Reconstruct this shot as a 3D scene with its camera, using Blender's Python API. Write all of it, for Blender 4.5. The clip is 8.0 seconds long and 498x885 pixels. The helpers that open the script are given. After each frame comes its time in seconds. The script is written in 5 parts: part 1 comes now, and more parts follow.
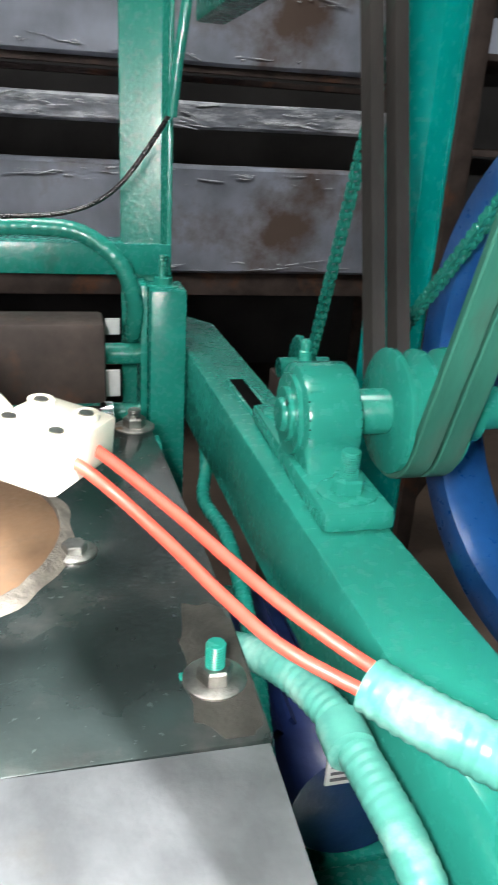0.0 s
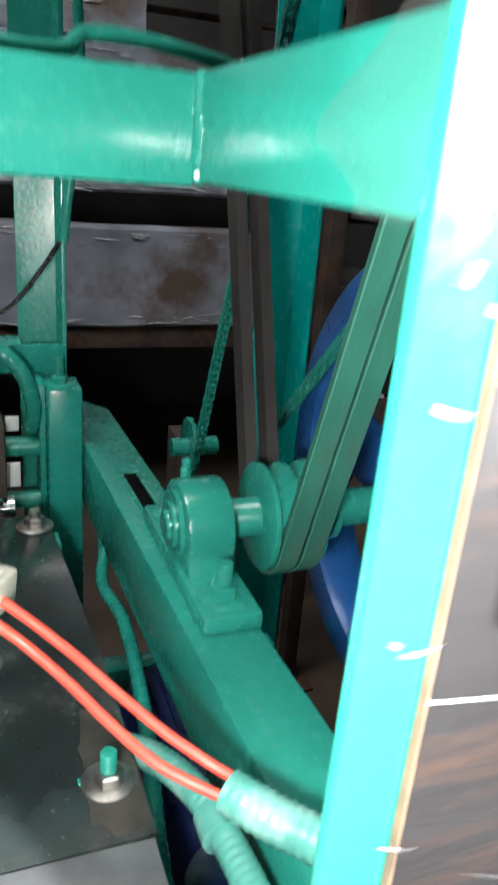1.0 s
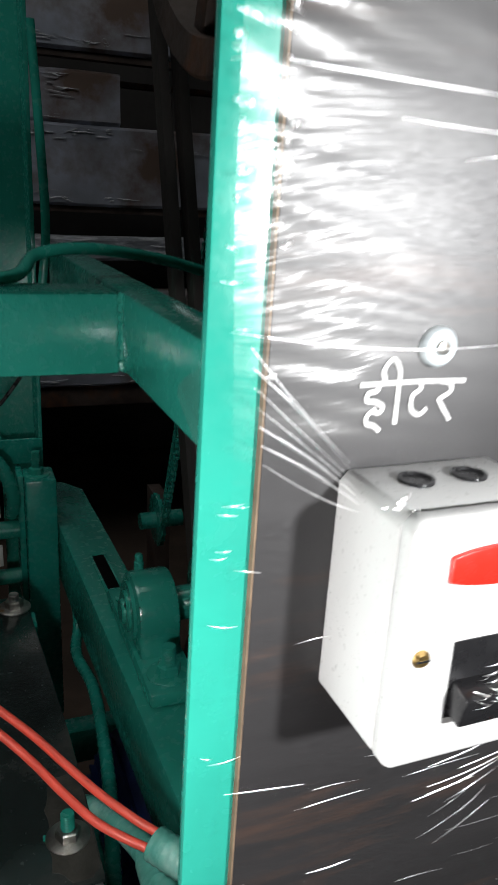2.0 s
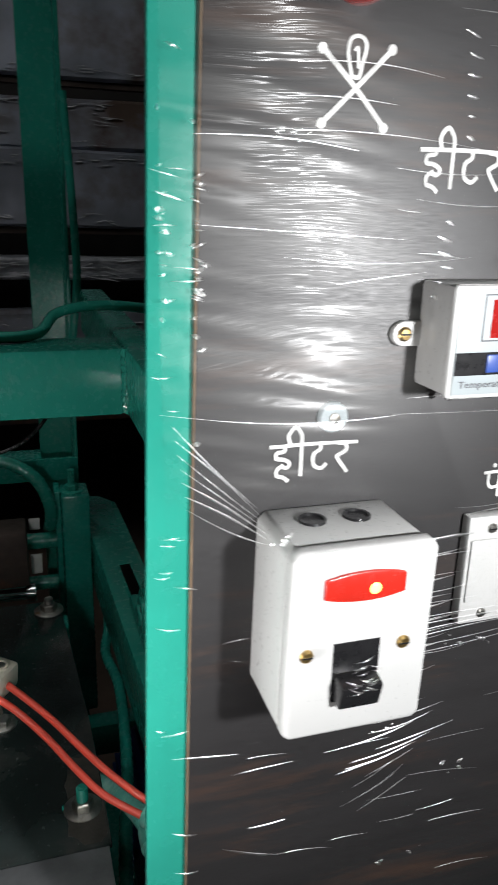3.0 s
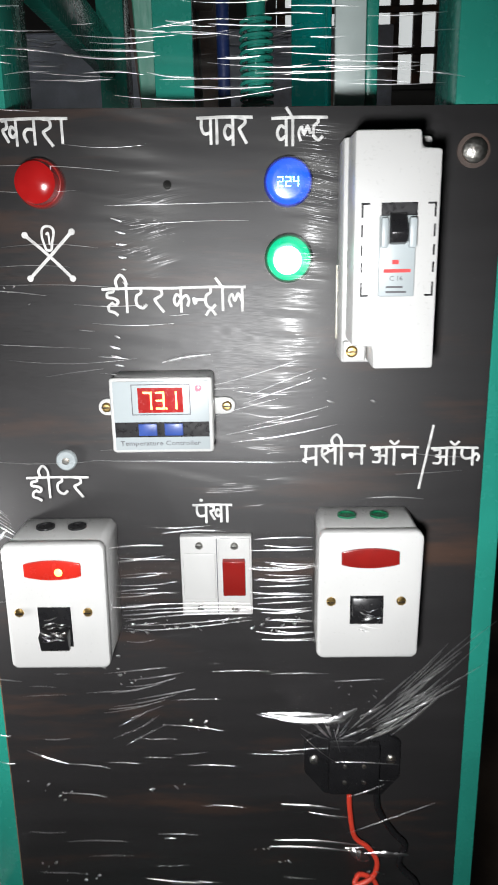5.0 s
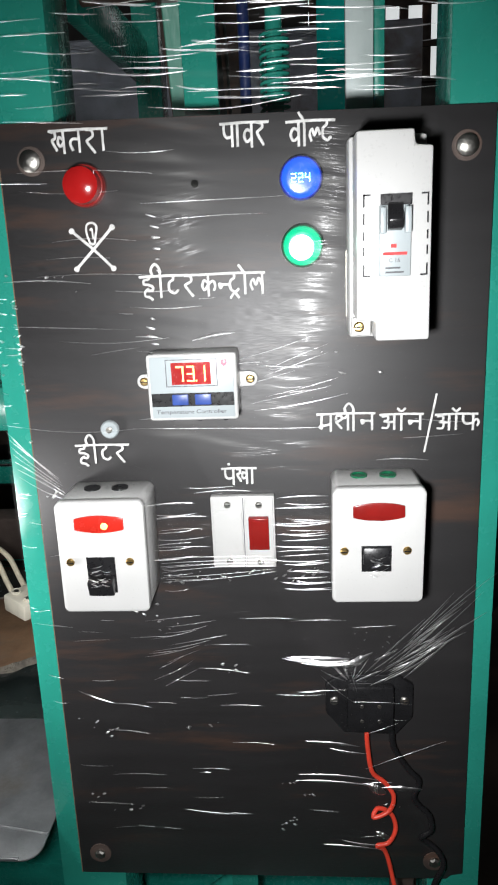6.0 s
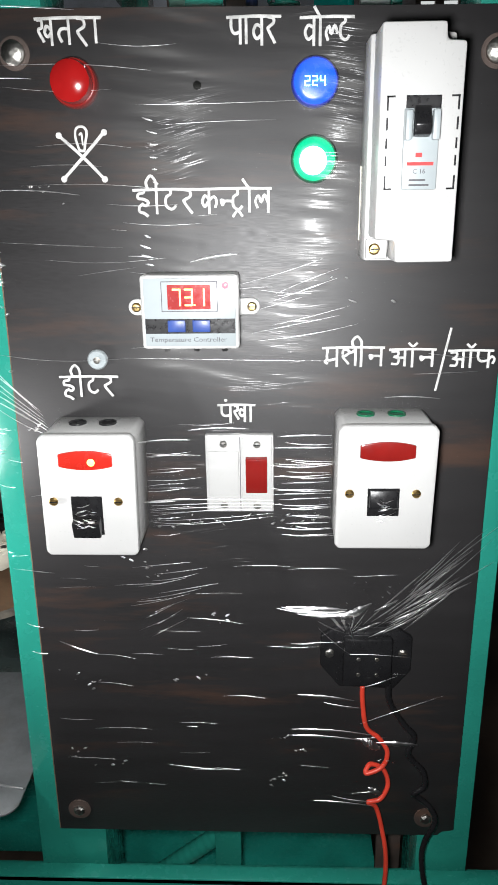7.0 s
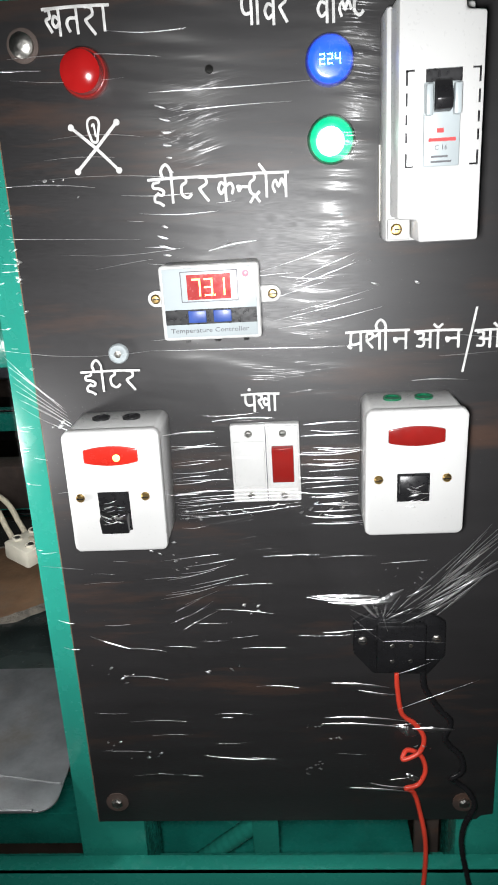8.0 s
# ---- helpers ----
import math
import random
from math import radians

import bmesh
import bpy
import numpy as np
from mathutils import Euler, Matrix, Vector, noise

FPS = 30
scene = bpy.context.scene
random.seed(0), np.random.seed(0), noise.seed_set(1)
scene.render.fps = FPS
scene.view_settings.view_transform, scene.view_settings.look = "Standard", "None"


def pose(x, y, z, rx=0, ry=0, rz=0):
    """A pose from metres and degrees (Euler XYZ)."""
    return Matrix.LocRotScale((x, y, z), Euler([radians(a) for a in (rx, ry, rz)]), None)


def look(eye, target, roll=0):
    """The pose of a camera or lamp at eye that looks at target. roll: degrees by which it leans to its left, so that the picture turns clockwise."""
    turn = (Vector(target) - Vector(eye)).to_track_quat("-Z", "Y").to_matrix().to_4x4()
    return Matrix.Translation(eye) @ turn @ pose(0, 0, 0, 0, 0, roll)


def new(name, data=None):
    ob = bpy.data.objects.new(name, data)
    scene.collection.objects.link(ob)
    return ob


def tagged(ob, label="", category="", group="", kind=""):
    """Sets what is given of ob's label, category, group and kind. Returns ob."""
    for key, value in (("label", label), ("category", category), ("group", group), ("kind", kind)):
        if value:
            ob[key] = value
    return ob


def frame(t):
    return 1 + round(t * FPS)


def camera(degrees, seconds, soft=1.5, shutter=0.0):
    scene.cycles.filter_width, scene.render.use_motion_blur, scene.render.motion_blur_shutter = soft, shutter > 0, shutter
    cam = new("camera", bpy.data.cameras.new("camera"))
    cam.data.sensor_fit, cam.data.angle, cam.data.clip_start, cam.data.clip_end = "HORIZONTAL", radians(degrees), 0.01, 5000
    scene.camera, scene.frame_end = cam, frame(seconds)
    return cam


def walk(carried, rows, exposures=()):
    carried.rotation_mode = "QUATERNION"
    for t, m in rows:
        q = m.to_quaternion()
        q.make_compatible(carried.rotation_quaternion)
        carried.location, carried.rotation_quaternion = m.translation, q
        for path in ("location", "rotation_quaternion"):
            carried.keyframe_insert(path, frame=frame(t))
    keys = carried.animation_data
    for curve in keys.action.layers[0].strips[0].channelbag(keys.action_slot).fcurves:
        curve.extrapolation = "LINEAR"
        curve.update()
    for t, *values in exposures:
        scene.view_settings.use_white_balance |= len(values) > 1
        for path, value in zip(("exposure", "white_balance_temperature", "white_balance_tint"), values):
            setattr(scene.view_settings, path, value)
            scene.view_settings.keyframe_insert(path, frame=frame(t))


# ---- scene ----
cam = camera(37.2, 8.0, shutter=0.5)
PATH = [
    (0, (-0.098, -0.071, 1.085), (0.358, 1.712, 0.303), 3.5),
    (0.5, (-0.094, -0.084, 1.105), (0.504, 1.67, 0.353), 3.6),
    (1, (-0.099, -0.118, 1.17), (0.601, 1.62, 0.47), 4.6),
    (1.5, (-0.095, -0.171, 1.237), (0.624, 1.587, 0.611), 3.7),
    (1.7, (-0.09, -0.185, 1.246), (0.636, 1.574, 0.628), 3.2),
    (2.8, (-0.084, -0.275, 1.315), (0.568, 1.5, 0.666), 2.0),
    (3, (-0.066, -0.288, 1.31), (0.517, 1.523, 0.693), 1.7),
    (3.5, (0.03, -0.33, 1.348), (0.228, 1.544, 0.68), 1.1),
    (4, (0.114, -0.391, 1.333), (0.139, 1.536, 0.799), 0.8),
    (4.5, (0.147, -0.431, 1.352), (0.182, 1.501, 0.836), -0.8),
    (4.7, (0.17, -0.447, 1.364), (0.175, 1.48, 0.828), -1.0),
    (5.8, (0.213, -0.523, 1.368), (0.084, 1.393, 0.808), -2.2),
    (6, (0.21, -0.532, 1.363), (0.063, 1.383, 0.806), -2.6),
    (6.5, (0.193, -0.516, 1.345), (0.093, 1.389, 0.742), -1.1),
    (7, (0.189, -0.503, 1.331), (0.114, 1.389, 0.688), -0.8),
    (7.5, (0.181, -0.507, 1.331), (0.101, 1.385, 0.687), -1.1),
    (8, (0.183, -0.497, 1.331), (0.061, 1.382, 0.656), -3.4),
]
EXPOSURES = [
    (0.0, 3.05), (0.6, 3.0), (1.0, 2.65), (1.5, 1.05), (1.7, 0.75), (3.0, -0.04), (4.5, -0.28), (6.5, -0.1), (8.0, -0.08),
]
walk(cam, [(t, look(eye, target, roll)) for t, eye, target, roll in PATH], EXPOSURES)

# ---- light: the handheld lamp beside the lens, once near the machine, once before the panel ----
world = bpy.data.worlds.new("world")
scene.world = world
world.use_nodes = True
world.node_tree.nodes["Background"].inputs[0].default_value = (0.6, 0.7, 0.8, 1)
world.node_tree.nodes["Background"].inputs[1].default_value = 0.02


def lamp(name, place, watts, radius, colour=(1, 0.985, 0.99)):
    data = bpy.data.lights.new(name, "POINT")
    data.energy, data.shadow_soft_size, data.color = watts, radius, colour
    ob = new(name, data)
    ob.location = place
    return ob


lamp("handheld_lamp", (-0.138, -0.092, 1.115), 2.1, 0.022)
beam = bpy.data.lights.new("handheld_beam", "SPOT")
beam.energy, beam.shadow_soft_size, beam.spot_size, beam.spot_blend, beam.color = 23.0, 0.020, radians(105), 1.0, (0.98, 0.985, 1)
new("handheld_beam", beam).matrix_world = look((0.168, -0.480, 1.315), (0.175, 0, 1.17))
# Unseen fill light, added overhead to brighten the racks behind the machine.
rack_fill = bpy.data.lights.new("rack_fill", "AREA")
rack_fill.energy, rack_fill.size = 11.0, 1.2
new("rack_fill", rack_fill).matrix_world = look((-0.4, 0.7, 2.9), (0.1, 2.0, 1.0))


# ---- materials ----
def material(name, colour, rough=0.5, metal=0.0, dark=0.7, scale=30.0, bump=0.0, bump_scale=200.0, stain_or_sheen=None, stain_or_sheen_at=0.6, coat=0.0, stretch=(1, 1, 1), rough_var=0.15, spec=0.5):
    m = bpy.data.materials.new(name)
    m.use_nodes = True
    nt = m.node_tree
    n, link = nt.nodes, nt.links.new
    b = n["Principled BSDF"]
    b.inputs["Metallic"].default_value = metal
    b.inputs["Coat Weight"].default_value = coat
    b.inputs["Coat Roughness"].default_value = 0.12
    b.inputs["Specular IOR Level"].default_value = spec
    tc = n.new("ShaderNodeTexCoord")
    mp = n.new("ShaderNodeMapping")
    mp.inputs["Scale"].default_value = stretch
    link(tc.outputs["Object"], mp.inputs["Vector"])
    big = n.new("ShaderNodeTexNoise")
    big.inputs["Scale"].default_value, big.inputs["Detail"].default_value = scale, 6
    fine = n.new("ShaderNodeTexNoise")
    fine.inputs["Scale"].default_value, fine.inputs["Detail"].default_value = bump_scale, 4
    link(mp.outputs[0], big.inputs["Vector"])
    link(mp.outputs[0], fine.inputs["Vector"])
    mix = n.new("ShaderNodeMix")
    mix.data_type = "RGBA"
    mix.inputs[6].default_value = (*[c * dark for c in colour], 1)
    mix.inputs[7].default_value = (*colour, 1)
    ramp = n.new("ShaderNodeMapRange")
    ramp.inputs[1].default_value, ramp.inputs[2].default_value = 0.35, 0.65
    link(big.outputs[0], ramp.inputs[0])
    link(ramp.outputs[0], mix.inputs[0])
    out = mix.outputs[2]
    # Patch colour: real stains, and shine painted on the board and steel channel.
    if stain_or_sheen:
        patch = n.new("ShaderNodeTexNoise")
        patch.inputs["Scale"].default_value, patch.inputs["Detail"].default_value = scale * 0.45, 9
        patch.inputs["Roughness"].default_value = 0.65
        link(mp.outputs[0], patch.inputs["Vector"])
        cut = n.new("ShaderNodeMapRange")
        cut.inputs[1].default_value, cut.inputs[2].default_value = stain_or_sheen_at - 0.06, stain_or_sheen_at + 0.08
        link(patch.outputs[0], cut.inputs[0])
        over = n.new("ShaderNodeMix")
        over.data_type = "RGBA"
        over.inputs[7].default_value = (*stain_or_sheen, 1)
        link(out, over.inputs[6])
        link(cut.outputs[0], over.inputs[0])
        out = over.outputs[2]
    link(out, b.inputs["Base Color"])
    rr = n.new("ShaderNodeMapRange")
    rr.inputs[3].default_value, rr.inputs[4].default_value = max(0.03, rough - rough_var), min(1, rough + rough_var)
    link(fine.outputs[0], rr.inputs[0])
    link(rr.outputs[0], b.inputs["Roughness"])
    if bump:
        bp = n.new("ShaderNodeBump")
        bp.inputs["Strength"].default_value, bp.inputs["Distance"].default_value = bump, 0.002
        link(fine.outputs[0], bp.inputs["Height"])
        link(bp.outputs[0], b.inputs["Normal"])
    return m


def glowing(name, colour, strength, base=None):
    m = material(name, base or colour, 0.25)
    b = m.node_tree.nodes["Principled BSDF"]
    b.inputs["Emission Color"].default_value = (*colour, 1)
    b.inputs["Emission Strength"].default_value = strength
    return m


GREEN = material("green_enamel", (0.021, 0.262, 0.197), 0.25, 0, 0.85, 14, 0.07, 120, coat=0.35)
GREEN_PEEL = material("green_enamel_orange_peel", (0.021, 0.262, 0.197), 0.25, 0, 0.85, 14, 0.32, 210, coat=0.35)
GREEN_WORN = material("green_enamel_worn", (0.015, 0.26, 0.200), 0.26, 0, 0.7, 22, 0.25, 170, stain_or_sheen=(0.05, 0.09, 0.07), stain_or_sheen_at=0.68, coat=0.2)
TEAL = material("teal_enamel", (0.0, 0.36, 0.32), 0.25, 0, 0.8, 12, 0.1, 80, coat=0.4)
# The stretched brown patches paint warm reflections into the laminate's colour.
BOARD = material("black_laminate", (0.019, 0.018, 0.0185), 0.50, 0, 0.75, 22, 0.012, 500, stretch=(0.3, 1, 2.5), stain_or_sheen=(0.052, 0.028, 0.019), stain_or_sheen_at=0.60, spec=0.62)
EDGE = material("fibreboard_edge", (0.15, 0.10, 0.06), 0.85, 0, 0.6, 80, 0.3, 400)
CHALK = material("white_marker_ink", (0.72, 0.72, 0.70), 0.7, 0, 0.6, 120, 0.1, 600)
WHITE = material("white_plastic", (0.50, 0.50, 0.488), 0.32, 0, 0.95, 20, 0.02, 500)
CREAM = material("cream_ceramic", (0.72, 0.68, 0.56), 0.35, 0, 0.8, 40, 0.1, 300, stain_or_sheen=(0.35, 0.28, 0.18), stain_or_sheen_at=0.72)
GREYP = material("pale_grey_plastic", (0.34, 0.38, 0.39), 0.4, 0, 0.9, 30, 0.02, 400)
BLACKP = material("black_plastic", (0.012, 0.012, 0.013), 0.3, 0, 0.7, 40, 0.05, 300)
BLUEP = material("blue_button", (0.03, 0.07, 0.28), 0.4, 0, 0.8, 60)
REDLENS = material("red_lens", (0.34, 0.010, 0.010), 0.12, 0, 0.8, 40, coat=0.6)
REDDARK = material("dark_red_lens", (0.22, 0.012, 0.01), 0.2, 0, 0.8, 40, coat=0.4)
REDNEON = glowing("lit_red_lens", (1.0, 0.05, 0.02), 0.22, (0.42, 0.018, 0.012))
SPARK = glowing("neon_spark", (1.0, 0.42, 0.10), 6)
BLUELENS = glowing("lit_blue_lens", (0.01, 0.10, 0.85), 0.55, (0.01, 0.08, 0.6))
GREENLENS = glowing("lit_green_lens", (0.0, 0.55, 0.22), 0.7, (0.0, 0.35, 0.18))
GREENCORE = glowing("green_core", (0.6, 1.0, 0.85), 3.0)
GREENRIM = material("green_bezel", (0.0, 0.12, 0.05), 0.3, 0, 0.8, 40, coat=0.3)
BLUERIM = material("blue_bezel", (0.01, 0.03, 0.35), 0.3, 0, 0.8, 40, coat=0.3)
DIGITW = glowing("pale_blue_digit", (0.35, 0.9, 1.0), 4)
DIGITR = glowing("warm_led_digit", (1.0, 0.50, 0.18), 3.5)
LEDBACK = glowing("red_led_window", (0.75, 0.015, 0.008), 0.35, (0.22, 0.004, 0.004))
LEDDOT = glowing("red_led", (1.0, 0.02, 0.025), 25)
BRASS = material("brass", (0.62, 0.42, 0.16), 0.35, 1, 0.7, 150, 0.1, 500)
ZINC = material("zinc_bolt", (0.55, 0.54, 0.50), 0.38, 1, 0.5, 90, 0.2, 500, stain_or_sheen=(0.28, 0.17, 0.09), stain_or_sheen_at=0.62)
CHROME = material("bright_steel", (0.75, 0.76, 0.77), 0.14, 1, 0.8, 60, 0.03, 300)
DECK = material("smoked_steel_plate", (0.055, 0.075, 0.072), 0.22, 0.55, 0.35, 16, 0.1, 220, stain_or_sheen=(0.15, 0.15, 0.14), stain_or_sheen_at=0.60, coat=0.3)
DECK_RUST = material("burnt_steel_edge", (0.072, 0.068, 0.058), 0.45, 0.3, 0.5, 60, 0.3, 300)
GALV = material("galvanised_sheet", (0.19, 0.20, 0.205), 0.40, 0.35, 0.6, 30, 0.12, 260, stain_or_sheen=(0.13, 0.125, 0.115), stain_or_sheen_at=0.60)
DISC = material("scorched_disc", (0.27, 0.16, 0.09), 0.5, 0.2, 0.6, 22, 0.15, 200, stain_or_sheen=(0.18, 0.13, 0.09), stain_or_sheen_at=0.62)
CRUST = material("grey_sealant", (0.22, 0.195, 0.16), 0.9, 0, 0.55, 120, 0.8, 400)
SHEET = material("mill_steel_sheet", (0.60, 0.65, 0.75), 0.38, 0.2, 0.5, 5, 0.12, 60, stain_or_sheen=(0.22, 0.16, 0.13), stain_or_sheen_at=0.58)
RUSTY = material("rusty_section", (0.085, 0.062, 0.052), 0.65, 0.3, 0.5, 18, 0.3, 120, stain_or_sheen=(0.14, 0.06, 0.03), stain_or_sheen_at=0.6)
RUBBER = material("belt_rubber", (0.034, 0.030, 0.027), 0.55, 0, 0.5, 30, 0.2, 250, stretch=(1, 1, 0.12), stain_or_sheen=(0.05, 0.10, 0.075), stain_or_sheen_at=0.6)
RUBBER_OVER = material("oversprayed_rubber", (0.048, 0.235, 0.165), 0.5, 0, 0.6, 24, 0.2, 250, stretch=(1, 1, 0.12), stain_or_sheen=(0.07, 0.13, 0.10), stain_or_sheen_at=0.60)
BLUE = material("blue_enamel", (0.02, 0.13, 0.42), 0.32, 0, 0.55, 16, 0.35, 110, coat=0.3)
NAVY = material("navy_enamel", (0.008, 0.02, 0.09), 0.4, 0, 0.6, 30, 0.2, 150)
REDWIRE = material("red_insulation", (0.66, 0.055, 0.03), 0.35, 0, 0.8, 60, 0.05, 300)
CORAL = material("coral_insulation", (0.80, 0.095, 0.06), 0.4, 0, 0.85, 60, 0.05, 300)
BLACKW = material("black_insulation", (0.012, 0.012, 0.013), 0.28, 0, 0.8, 60)
CREAMW = material("cream_sleeving", (0.62, 0.56, 0.42), 0.6, 0, 0.75, 90, 0.3, 500)
CONDUIT = material("oversprayed_conduit", (0.09, 0.34, 0.275), 0.35, 0, 0.75, 50, 0.15, 300, stain_or_sheen=(0.26, 0.47, 0.40), stain_or_sheen_at=0.6)
CONCRETE = material("grimy_concrete", (0.10, 0.07, 0.05), 0.9, 0, 0.5, 4, 0.5, 60, stain_or_sheen=(0.05, 0.035, 0.025), stain_or_sheen_at=0.55)
PLASTER = material("dark_plaster", (0.060, 0.057, 0.054), 0.95, 0, 0.6, 3, 0.3, 40)
PRIMER = material("pale_primer", (0.50, 0.58, 0.56), 0.45, 0, 0.8, 25, 0.1, 200, stain_or_sheen=(0.25, 0.36, 0.33), stain_or_sheen_at=0.62)
PAPER = material("white_paper_label", (0.62, 0.63, 0.6), 0.7, 0, 0.85, 60)
MATTBLACK = material("matt_black", (0.006, 0.006, 0.006), 0.95, spec=0.0)
INK = material("grey_print", (0.12, 0.12, 0.13), 0.7)
REDINK = material("red_print", (0.6, 0.05, 0.05), 0.7)
TUBE = glowing("daylit_pane", (0.95, 1.0, 1.0), 0.7)


def film_material():
    """Clear film: a faint wide sheen, and sharp glints along its stretched ripples."""
    m = bpy.data.materials.new("clear_stretch_film")
    m.use_nodes = True
    n, link = m.node_tree.nodes, m.node_tree.links.new
    n.remove(n["Principled BSDF"])
    clear, sheen, glint = n.new("ShaderNodeBsdfTransparent"), n.new("ShaderNodeBsdfGlossy"), n.new("ShaderNodeBsdfGlossy")
    clear.inputs["Color"].default_value = (0.985, 0.985, 0.985, 1)
    sheen.inputs["Color"].default_value = (0.0054, 0.0054, 0.0051, 1)
    sheen.inputs["Roughness"].default_value = 0.38
    glint.inputs["Color"].default_value = (0.0042, 0.0042, 0.0042, 1)
    glint.inputs["Roughness"].default_value = 0.17
    tc, turned, fan = n.new("ShaderNodeTexCoord"), n.new("ShaderNodeMapping"), n.new("ShaderNodeTexNoise")
    fan.inputs["Scale"].default_value, fan.inputs["Detail"].default_value = 7.0, 1.0
    bent = n.new("ShaderNodeVectorMath")
    bent.operation = "MULTIPLY_ADD"
    bent.inputs[1].default_value = (0.0, 0.0, 0.055)
    link(tc.outputs["Object"], fan.inputs["Vector"])
    link(fan.outputs["Color"], bent.inputs[0])
    link(tc.outputs["Object"], bent.inputs[2])
    turned.inputs["Scale"].default_value = (5.0, 5.0, 80.0)
    turned.inputs["Rotation"].default_value = (0, radians(5), 0)
    link(bent.outputs[0], turned.inputs["Vector"])
    lines = n.new("ShaderNodeTexNoise")
    lines.inputs["Scale"].default_value, lines.inputs["Detail"].default_value, lines.inputs["Roughness"].default_value = 1.0, 4.0, 0.6
    link(turned.outputs[0], lines.inputs["Vector"])
    slack, cut = n.new("ShaderNodeTexNoise"), n.new("ShaderNodeMapRange")
    slack.inputs["Scale"].default_value, slack.inputs["Detail"].default_value = 13.0, 3.0
    cut.inputs[1].default_value, cut.inputs[2].default_value = 0.44, 0.66
    link(tc.outputs["Object"], slack.inputs["Vector"])
    link(slack.outputs[0], cut.inputs[0])
    bump = n.new("ShaderNodeBump")
    bump.inputs["Distance"].default_value = 0.0060
    link(cut.outputs[0], bump.inputs["Strength"])
    link(lines.outputs[0], bump.inputs["Height"])
    link(bump.outputs[0], glint.inputs["Normal"])
    both, mix = n.new("ShaderNodeAddShader"), n.new("ShaderNodeAddShader")
    link(sheen.outputs[0], both.inputs[0])
    link(glint.outputs[0], both.inputs[1])
    link(clear.outputs[0], mix.inputs[0])
    link(both.outputs[0], mix.inputs[1])
    link(mix.outputs[0], n["Material Output"].inputs[0])
    return m


def crease_material():
    m = bpy.data.materials.new("film_crease")
    m.use_nodes = True
    n, link = m.node_tree.nodes, m.node_tree.links.new
    n.remove(n["Principled BSDF"])
    clear, gloss, mix = n.new("ShaderNodeBsdfTransparent"), n.new("ShaderNodeBsdfGlossy"), n.new("ShaderNodeAddShader")
    clear.inputs["Color"].default_value = (0.86, 0.86, 0.86, 1)
    gloss.inputs["Color"].default_value = (0.55, 0.55, 0.55, 1)
    gloss.inputs["Roughness"].default_value = 0.30
    link(clear.outputs[0], mix.inputs[0])
    link(gloss.outputs[0], mix.inputs[1])
    link(mix.outputs[0], n["Material Output"].inputs[0])
    return m


def fold_material():
    """Several layers of film: milky, still see-through."""
    m = crease_material()
    m.name = "folded_film"
    n, link = m.node_tree.nodes, m.node_tree.links.new
    n["Transparent BSDF"].inputs["Color"].default_value = (0.88, 0.88, 0.88, 1)
    n["Glossy BSDF"].inputs["Color"].default_value = (0.03, 0.03, 0.03, 1)
    n["Glossy BSDF"].inputs["Roughness"].default_value = 0.25
    milk, more = n.new("ShaderNodeBsdfDiffuse"), n.new("ShaderNodeAddShader")
    milk.inputs["Color"].default_value = (0.020, 0.020, 0.019, 1)
    link(n["Add Shader"].outputs[0], more.inputs[0])
    link(milk.outputs[0], more.inputs[1])
    link(more.outputs[0], n["Material Output"].inputs[0])
    return m


FILM, CREASE, FOLD = film_material(), crease_material(), fold_material()
# White base colour stands in for the torch's glints on wrinkled film.
FILM_GLINT = material("white_film_glint", (0.80, 0.83, 0.86), 0.25, 0, 0.7, 200, coat=0.5)
# The near-white streaks are film glints painted into the channel's base colour.
GLINT_STREAKED = material("glint_streaked_channel", (0.42, 0.45, 0.50), 0.35, 0.1, 0.6, 60, 0.2, 80, stain_or_sheen=(0.85, 0.87, 0.90), stain_or_sheen_at=0.53, stretch=(0.35, 1, 1.6))


# ---- building helpers ----
def thing(name, place, label, category, group="", kind=""):
    ob = new(name)
    ob.location = place
    ob.empty_display_size = 0.02
    return tagged(ob, label, category, group, kind)


def origin_of(ob):
    p = Vector(ob.location)
    return p if ob.parent is None else p + origin_of(ob.parent)


def part(name, bm, mat, parent=None, label="", smooth=True):
    me = bpy.data.meshes.new(name)
    if parent is not None:
        bmesh.ops.translate(bm, vec=-origin_of(parent), verts=bm.verts)
    bm.normal_update()
    if smooth:
        for f in bm.faces:
            f.smooth = True
        for e in bm.edges:
            if len(e.link_faces) == 2 and e.calc_face_angle(0) > 0.7:
                e.smooth = False
    bm.to_mesh(me)
    bm.free()
    me.materials.append(mat)
    ob = new(name, me)
    ob.parent = parent
    if label:
        ob["label"] = label
    return ob


def box(x0, x1, y0, y1, z0, z1, bevel=0.0, bm=None, seg=2):
    out = bmesh.new()
    bmesh.ops.create_cube(out, size=1)
    bmesh.ops.scale(out, vec=(x1 - x0, y1 - y0, z1 - z0), verts=out.verts)
    bmesh.ops.translate(out, vec=((x0 + x1) / 2, (y0 + y1) / 2, (z0 + z1) / 2), verts=out.verts)
    if bevel:
        bmesh.ops.bevel(out, geom=out.edges[:], offset=bevel, segments=seg, affect="EDGES", profile=0.5)
    return merge(bm, out)


def merge(bm, out):
    if bm is None:
        return out
    me = bpy.data.meshes.new("tmp")
    out.to_mesh(me)
    out.free()
    bm.from_mesh(me)
    bpy.data.meshes.remove(me)
    return bm


def turn(bm, m):
    bmesh.ops.transform(bm, matrix=m, verts=bm.verts)
    return bm


